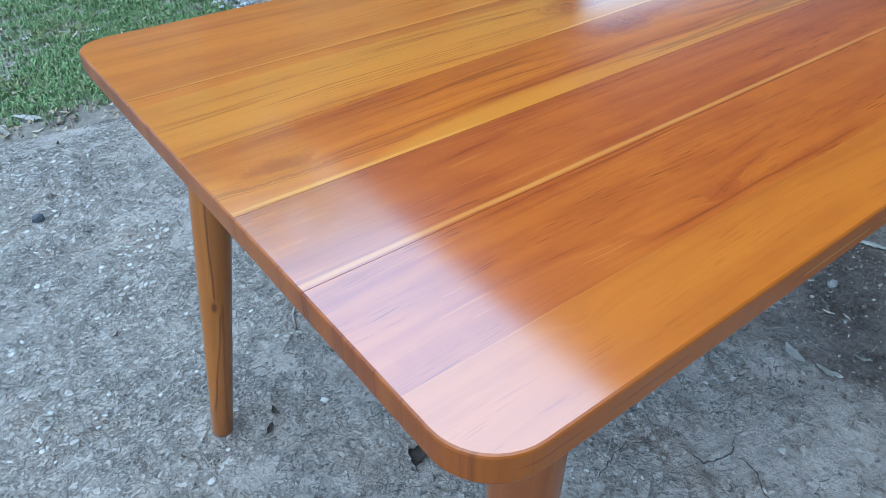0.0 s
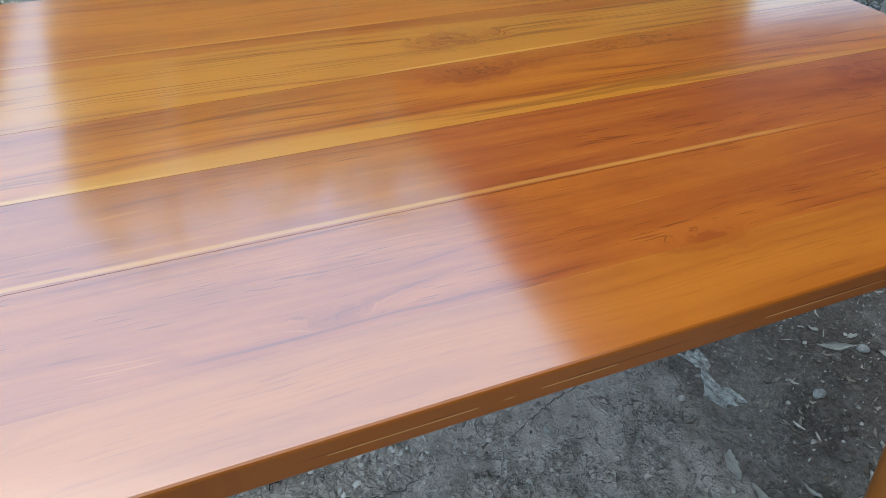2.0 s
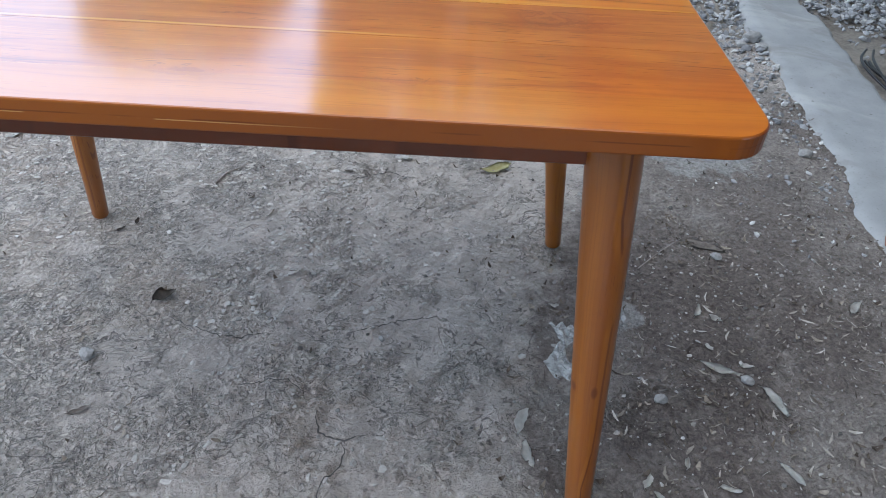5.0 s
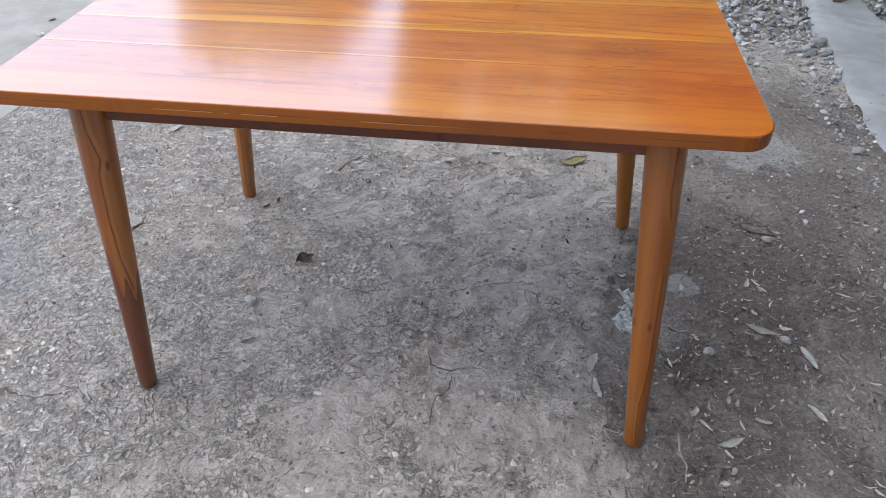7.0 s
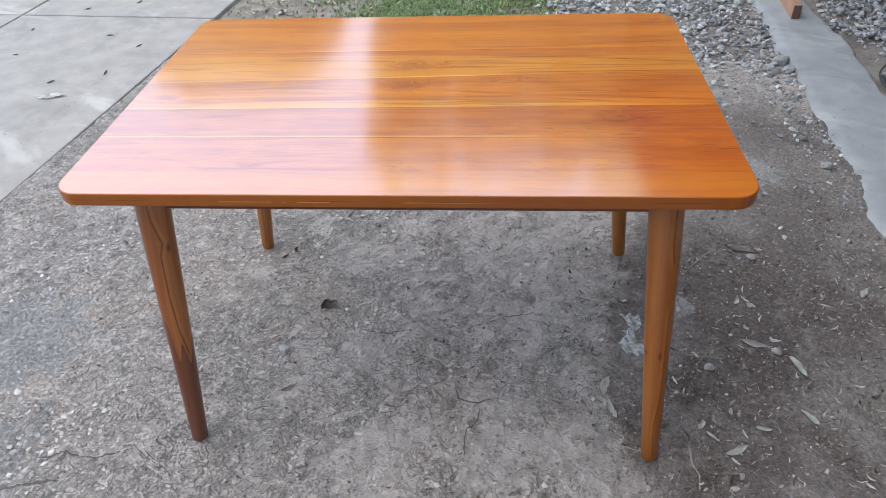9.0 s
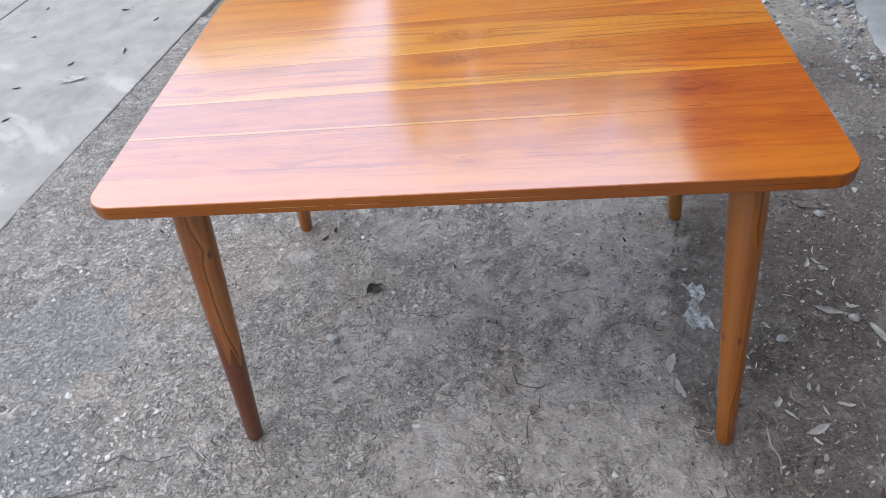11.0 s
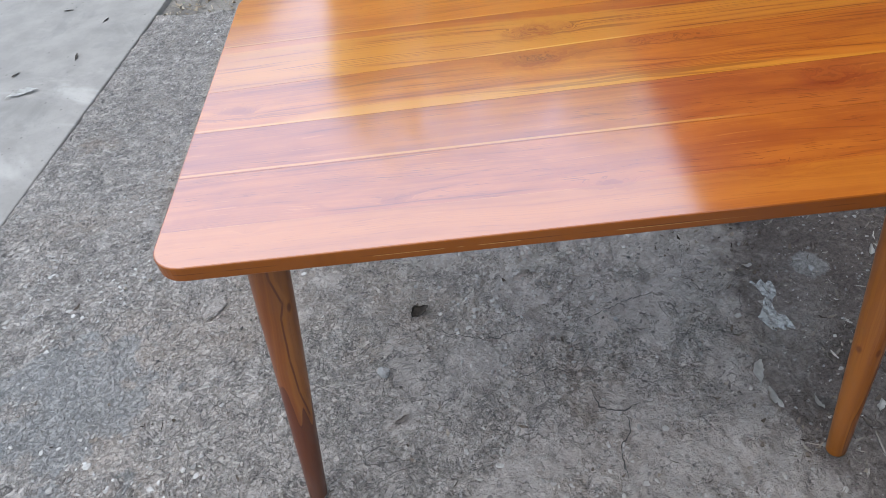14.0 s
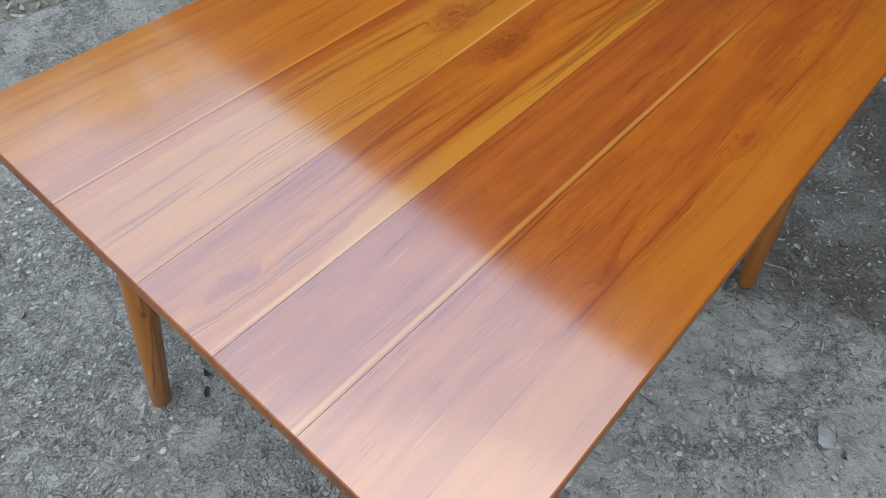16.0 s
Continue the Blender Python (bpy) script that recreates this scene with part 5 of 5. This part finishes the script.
def bucket():
    b = thing("bucket", (2.005, 2.965, -0.005), "small blue plastic bucket with pink and white print, standing on gravel", "bucket", turn=15)
    part("body", lathe([(0.074, 0.0), (0.078, 0.004), (0.094, 0.175), (0.094, 0.18), (0.088, 0.18), (0.074, 0.012)], 32), BLUE, b, smooth=True)
    part("rim", lathe([(0.094, 0.170), (0.100, 0.172), (0.101, 0.182), (0.096, 0.185), (0.093, 0.182)], 32), BLUE, b, smooth=True)
    for a0, a1, z0, z1, mat in ((215, 240, 0.085, 0.100, PINK), (218, 235, 0.108, 0.120, PINK), (262, 285, 0.08, 0.096, PINK), (245, 258, 0.10, 0.112, WHITE), (266, 280, 0.104, 0.116, WHITE)):
        bm = bmesh.new()
        lo, hi = [], []
        for k in range(7):
            a = radians(a0 + (a1 - a0) * k / 6)
            for row, z in ((lo, z0), (hi, z1)):
                r = 0.078 + (0.016 / 0.171) * (z - 0.004) + 0.0008
                row.append(bm.verts.new((r * math.cos(a), r * math.sin(a), z)))
        for k in range(6):
            bm.faces.new((lo[k], lo[k + 1], hi[k + 1], hi[k]))
        bmesh.ops.solidify(bm, geom=bm.faces[:], thickness=-0.0004)
        part("print", bm, mat, b)
    pts = [(0.098 * math.cos(radians(a)), 0.098 * math.sin(radians(a)) * 0.75, 0.172 - 0.045 * math.sin(radians(a))) for a in range(0, 181, 15)]
    part("handle", tube(pts, 0.002, 6), STEEL, b, "thin wire handle", smooth=True)


bucket()

coil = []
for k in range(150):
    a = k * 0.26
    r = 0.105 + 0.022 * math.sin(k * 0.71) + 0.01 * math.sin(k * 0.13)
    coil.append((2.28 + r * 1.35 * math.cos(a), 3.07 + r * math.sin(a), 0.018 + 0.028 * (k / 150) + 0.007 * math.sin(k * 1.3)))
tagged(new("garden_hose", done("garden_hose", tube(coil, 0.0055, 6), HOSE, True)), "loosely coiled green garden hose on the gravel", "hose")

pipe = new("square_tube", done("square_tube", block(0.86, 0.022, 0.022, 0.002), STEEL))
pipe.matrix_basis = pose(2.345, 2.962, 0.012, 0, 0, 35)
tagged(pipe, "galvanised square steel tube lying on gravel", "steel tube")

loop = [(1.93, 1.74, 0.004), (1.875, 1.66, 0.004), (1.84, 1.55, 0.010), (1.838, 1.44, 0.008), (1.85, 1.30, 0.004), (1.895, 1.15, -0.008), (1.94, 1.085, -0.014), (1.985, 1.10, -0.014), (2.0, 1.17, -0.014), (1.985, 1.28, -0.010), (1.91, 1.40, -0.004), (1.865, 1.52, 0.008), (1.87, 1.62, 0.006)]


def smooth_line(pts, n=8):
    """A Catmull-Rom line through pts."""
    p = [Vector(q) for q in pts]
    p = [p[0]] + p + [p[-1]]
    out = []
    for i in range(1, len(p) - 2):
        for k in range(n):
            t = k / n
            out.append(0.5 * (2 * p[i] + (p[i + 1] - p[i - 1]) * t + (2 * p[i - 1] - 5 * p[i] + 4 * p[i + 1] - p[i + 2]) * t * t + (3 * p[i] - p[i - 1] - 3 * p[i + 1] + p[i + 2]) * t ** 3))
    return out + [p[-2]]


cable = thing("cable", (0, 0, 0), "black electric cable looped over the edge of the kerb", "cable")
part("strand", tube(smooth_line(loop), 0.005, 6), CABLE, cable, smooth=True)
part("strand", tube(smooth_line([(q[0] + 0.018 + 0.02 * math.sin(k), q[1] - 0.02, q[2] + 0.006) for k, q in enumerate(loop)]), 0.005, 6), CABLE, cable, smooth=True)
leaf((2.09, 1.75, 0.004), 0.08, 0.045, 20, LEAF_YELLOW, "greenish-yellow crumpled leaf on the gravel", 0.8, fold=0.7)
leaf((2.31, 2.56, 0.012), 0.09, 0.03, -10, LEAF_PALE, "pale scrap of wood among the gravel", 0.1, "wood_scrap", 0.1)


def strut(a, b, w, d, mat, parent, name, roll=0.0):
    """A squared wooden bar from a to b."""
    a, b = Vector(a), Vector(b)
    bm = block(w, d, (b - a).length, 0.003, 1)
    return part(name, bm, mat, parent, m=Matrix.Translation(a) @ (b - a).to_track_quat("Z", "X").to_matrix().to_4x4() @ pose(0, 0, 0, 0, 0, roll))


trestle = thing("trestle", (2.445, 1.27, -0.02), "grey weathered wooden trestle with slanting legs", "trestle")
strut((0, 0, 0), (0.40, 0.30, 0.62), 0.060, 0.065, GREY_WOOD, trestle, "leg")
strut((0.19, -0.52, 0), (0.44, -0.16, 0.62), 0.060, 0.065, GREY_WOOD, trestle, "leg")
strut((0.02, 0.04, 0.235), (0.17, -0.46, 0.055), 0.026, 0.06, GREY_WOOD, trestle, "brace")
strut((0.86, 0.42, 0), (0.62, 0.20, 0.62), 0.060, 0.065, GREY_WOOD, trestle, "leg")
strut((0.36, 0.42, 0.645), (0.58, -0.30, 0.645), 0.05, 0.16, GREY_WOOD, trestle, "top_bar")

chair = thing("chair_frame", (2.77, 2.47, -0.005), "unfinished pale wooden chair frame lying on its side on gravel", "chair frame")
for a, b, w, d, nm in (((0, 0, 0.03), (0.42, -0.13, 0.03), 0.05, 0.06, "rail"), ((0, 0, 0.03), (-0.09, 0.26, 0.03), 0.05, 0.06, "rail"), ((-0.09, 0.26, 0.03), (-0.03, 0.50, 0.06), 0.05, 0.06, "rail"),
                       ((0.0, 0.0, 0.0), (0.10, 0.10, 0.42), 0.045, 0.05, "leg"), ((0.42, -0.13, 0.0), (0.50, 0.0, 0.42), 0.045, 0.05, "leg"), ((-0.09, 0.26, 0.0), (-0.02, 0.32, 0.42), 0.045, 0.05, "leg"),
                       ((0.04, 0.05, 0.17), (0.45, -0.07, 0.17), 0.03, 0.05, "stretcher"), ((0.02, 0.04, 0.17), (-0.06, 0.28, 0.17), 0.03, 0.05, "stretcher")):
    strut(a, b, w, d, RAW_WOOD, chair, nm)

stack = thing("board_stack", (2.78, 3.22, -0.01), "dark and pale boards stacked on the gravel", "timber", turn=12)
part("board", block(0.62, 0.16, 0.09, 0.003, 1), DARK_WOOD, stack, "dark board")
part("board", block(0.64, 0.14, 0.022, 0.003, 1, (0.01, 0.0, 0.0905)), RAW_WOOD, stack, "pale board")
part("post", block(0.07, 0.07, 0.34, 0.004, 1, (-0.37, 0.02, 0)), RAW_WOOD, stack, "upright pale post")

# ---- the roof over the workshop side, unseen walls added for light, and the trees behind ----
roof = tagged(new("workshop_roof"), "low corrugated zinc roof over the workshop side of the yard", "roof", kind="structure")


def corrugated(x0, z0, x1, z1, ya, yb, skew):
    n = int((yb - ya) / 0.0375)
    verts, faces = [], []
    for dz in (0.0, 0.012):
        for k in range(n + 1):
            yy = ya + (yb - ya) * k / n
            w = 0.009 * math.sin(k * math.pi / 2)
            verts += [(x0 + skew * yy, yy, z0 + w + dz), (x1 + skew * yy, yy, z1 + w + dz)]
    m = 2 * (n + 1)
    for k in range(n):
        a = 2 * k
        faces += [(a, a + 2, a + 3, a + 1), (m + a, m + a + 1, m + a + 3, m + a + 2), (a, m + a, m + a + 2, a + 2), (a + 1, a + 3, m + a + 3, m + a + 1)]
    return mesh_of("roof_sheet", verts, faces, ZINC, True)


sheet = new("roof_sheet", corrugated(1.12, 2.90, 12.6, 3.0, -6.0, 4.6, 0.03))
sheet.parent = roof
for k in range(4):
    strut((1.35 + 3.4 * k, -6.0, 2.83 + 0.03 * k), (1.645 + 3.4 * k, 4.6, 2.83 + 0.03 * k), 0.06, 0.10, DARK_WOOD, roof, "purlin")
for k in range(3):
    strut((4.6, -5.0 + 4.7 * k, -0.03), (4.6, -5.0 + 4.7 * k, 2.92), 0.10, 0.10, DARK_WOOD, roof, "post")
# unseen wall added to close the east, far and low so light enters
wall = new("unseen_wall_east", done("unseen_wall_east", block(0.15, 26.0, 2.2, 0.0, 1, (13.0, 3.0, -0.03)), PLASTER))
tagged(wall, "plain plastered wall added unseen on the east side, kept low for side light", "wall", kind="structure")


# unseen wall and roof added behind the camera to shape the light
south_screen = tagged(new("south_light_screen"), "unseen plain plastered wall and roof added on the south side to shape the light", "wall", kind="structure")
part("wall", block(16.0, 0.2, 3.2, 0.0, 1, (-2.0, -6.6, -0.03)), PLASTER, south_screen)
part("screen_roof", block(16.0, 1.3, 0.10, 0.0, 1, (-2.0, -6.0, 2.95)), ZINC, south_screen)


def tree(x, y, rx, low, high, seed, count, girth, spray, lean, thin):
    """A broad tree: tapered trunk, limbs, and a crown of many leaf sprays."""
    r1 = np.random.RandomState(seed)
    t = thing("tree", (x, y, -0.03), "tall leafy tree with a dense dark green crown behind the yard", "tree", "trees behind the yard")
    part("trunk", tube([(0, 0, 0), (0.1, 0.1, high * 0.3), (-0.1, 0.0, high * 0.6), (0, 0, high * 0.85)], lambda q: girth * (1 - 0.8 * q), 10), BARK, t, smooth=True)
    for k in range(6):
        a = k * 1.05 + 0.3
        z = low + (high - low) * (0.15 + 0.1 * k)
        part("limb", tube([(0, 0, z - 0.5), (math.cos(a) * rx * 0.4, math.sin(a) * rx * 0.4, z), (math.cos(a) * rx * 0.8, math.sin(a) * rx * 0.8, z + 0.3)], lambda q: 0.3 * girth * (1 - 0.7 * q), 6), BARK, t, smooth=True)
    zc, hz = (low + high) / 2, (high - low) / 2
    p = r1.uniform(-1, 1, (count, 3))
    p /= (np.abs(p) ** 4).sum(axis=1)[:, None] ** 0.25
    keep = r1.rand(count) < np.exp(-thin * np.maximum((p[:, 2] - 0.24) / 0.76, 0))  # the crown thins out towards its top
    p *= (0.55 + 0.45 * r1.rand(count, 1) ** 0.5) * np.array([rx * 0.9, rx * 0.9, hz * 0.86])
    lump = 1 + 0.10 * (VN[seed % 6](p[:, 0] * 0.9 + 20, p[:, 2] * 0.9 + 20) - 0.5)
    p = p * lump[:, None]
    p[:, 0] += lean * p[:, 2]
    p = p[keep] + np.array([0, 0, zc])
    count = len(p)
    tri = np.array([[-0.5, 0, 0], [0, -0.22, 0.08], [0.5, 0, 0], [0, 0.22, 0.08]])
    sz = spray * (0.7 + 0.8 * r1.rand(count))
    v = np.einsum("nij,kj->nki", turns(r1, count), tri) * sz[:, None, None] + p[:, None, :]
    base = (np.arange(count) * 4)[:, None]
    f = np.concatenate([base + np.array([0, 1, 2]), base + np.array([0, 2, 3])])
    crown = new("crown", mesh_of("crown", v.reshape(-1, 3).tolist(), f.tolist(), FOLIAGE))
    crown.parent = t
    tagged(crown, kind="stuff")


tree(0.02, 9.6, 2.10, 2.0, 7.90, 11, 20000, 0.18, 0.24, -0.17, 3.6)
tree(3.70, 9.9, 2.15, 2.0, 8.60, 12, 20000, 0.18, 0.24, -0.08, 3.0)
tree(7.25, 9.6, 2.05, 2.0, 7.60, 14, 16000, 0.18, 0.24, -0.10, 0.5)
tree(-3.55, 9.5, 1.60, 1.8, 5.45, 13, 11000, 0.14, 0.22, -0.40, 1.5)
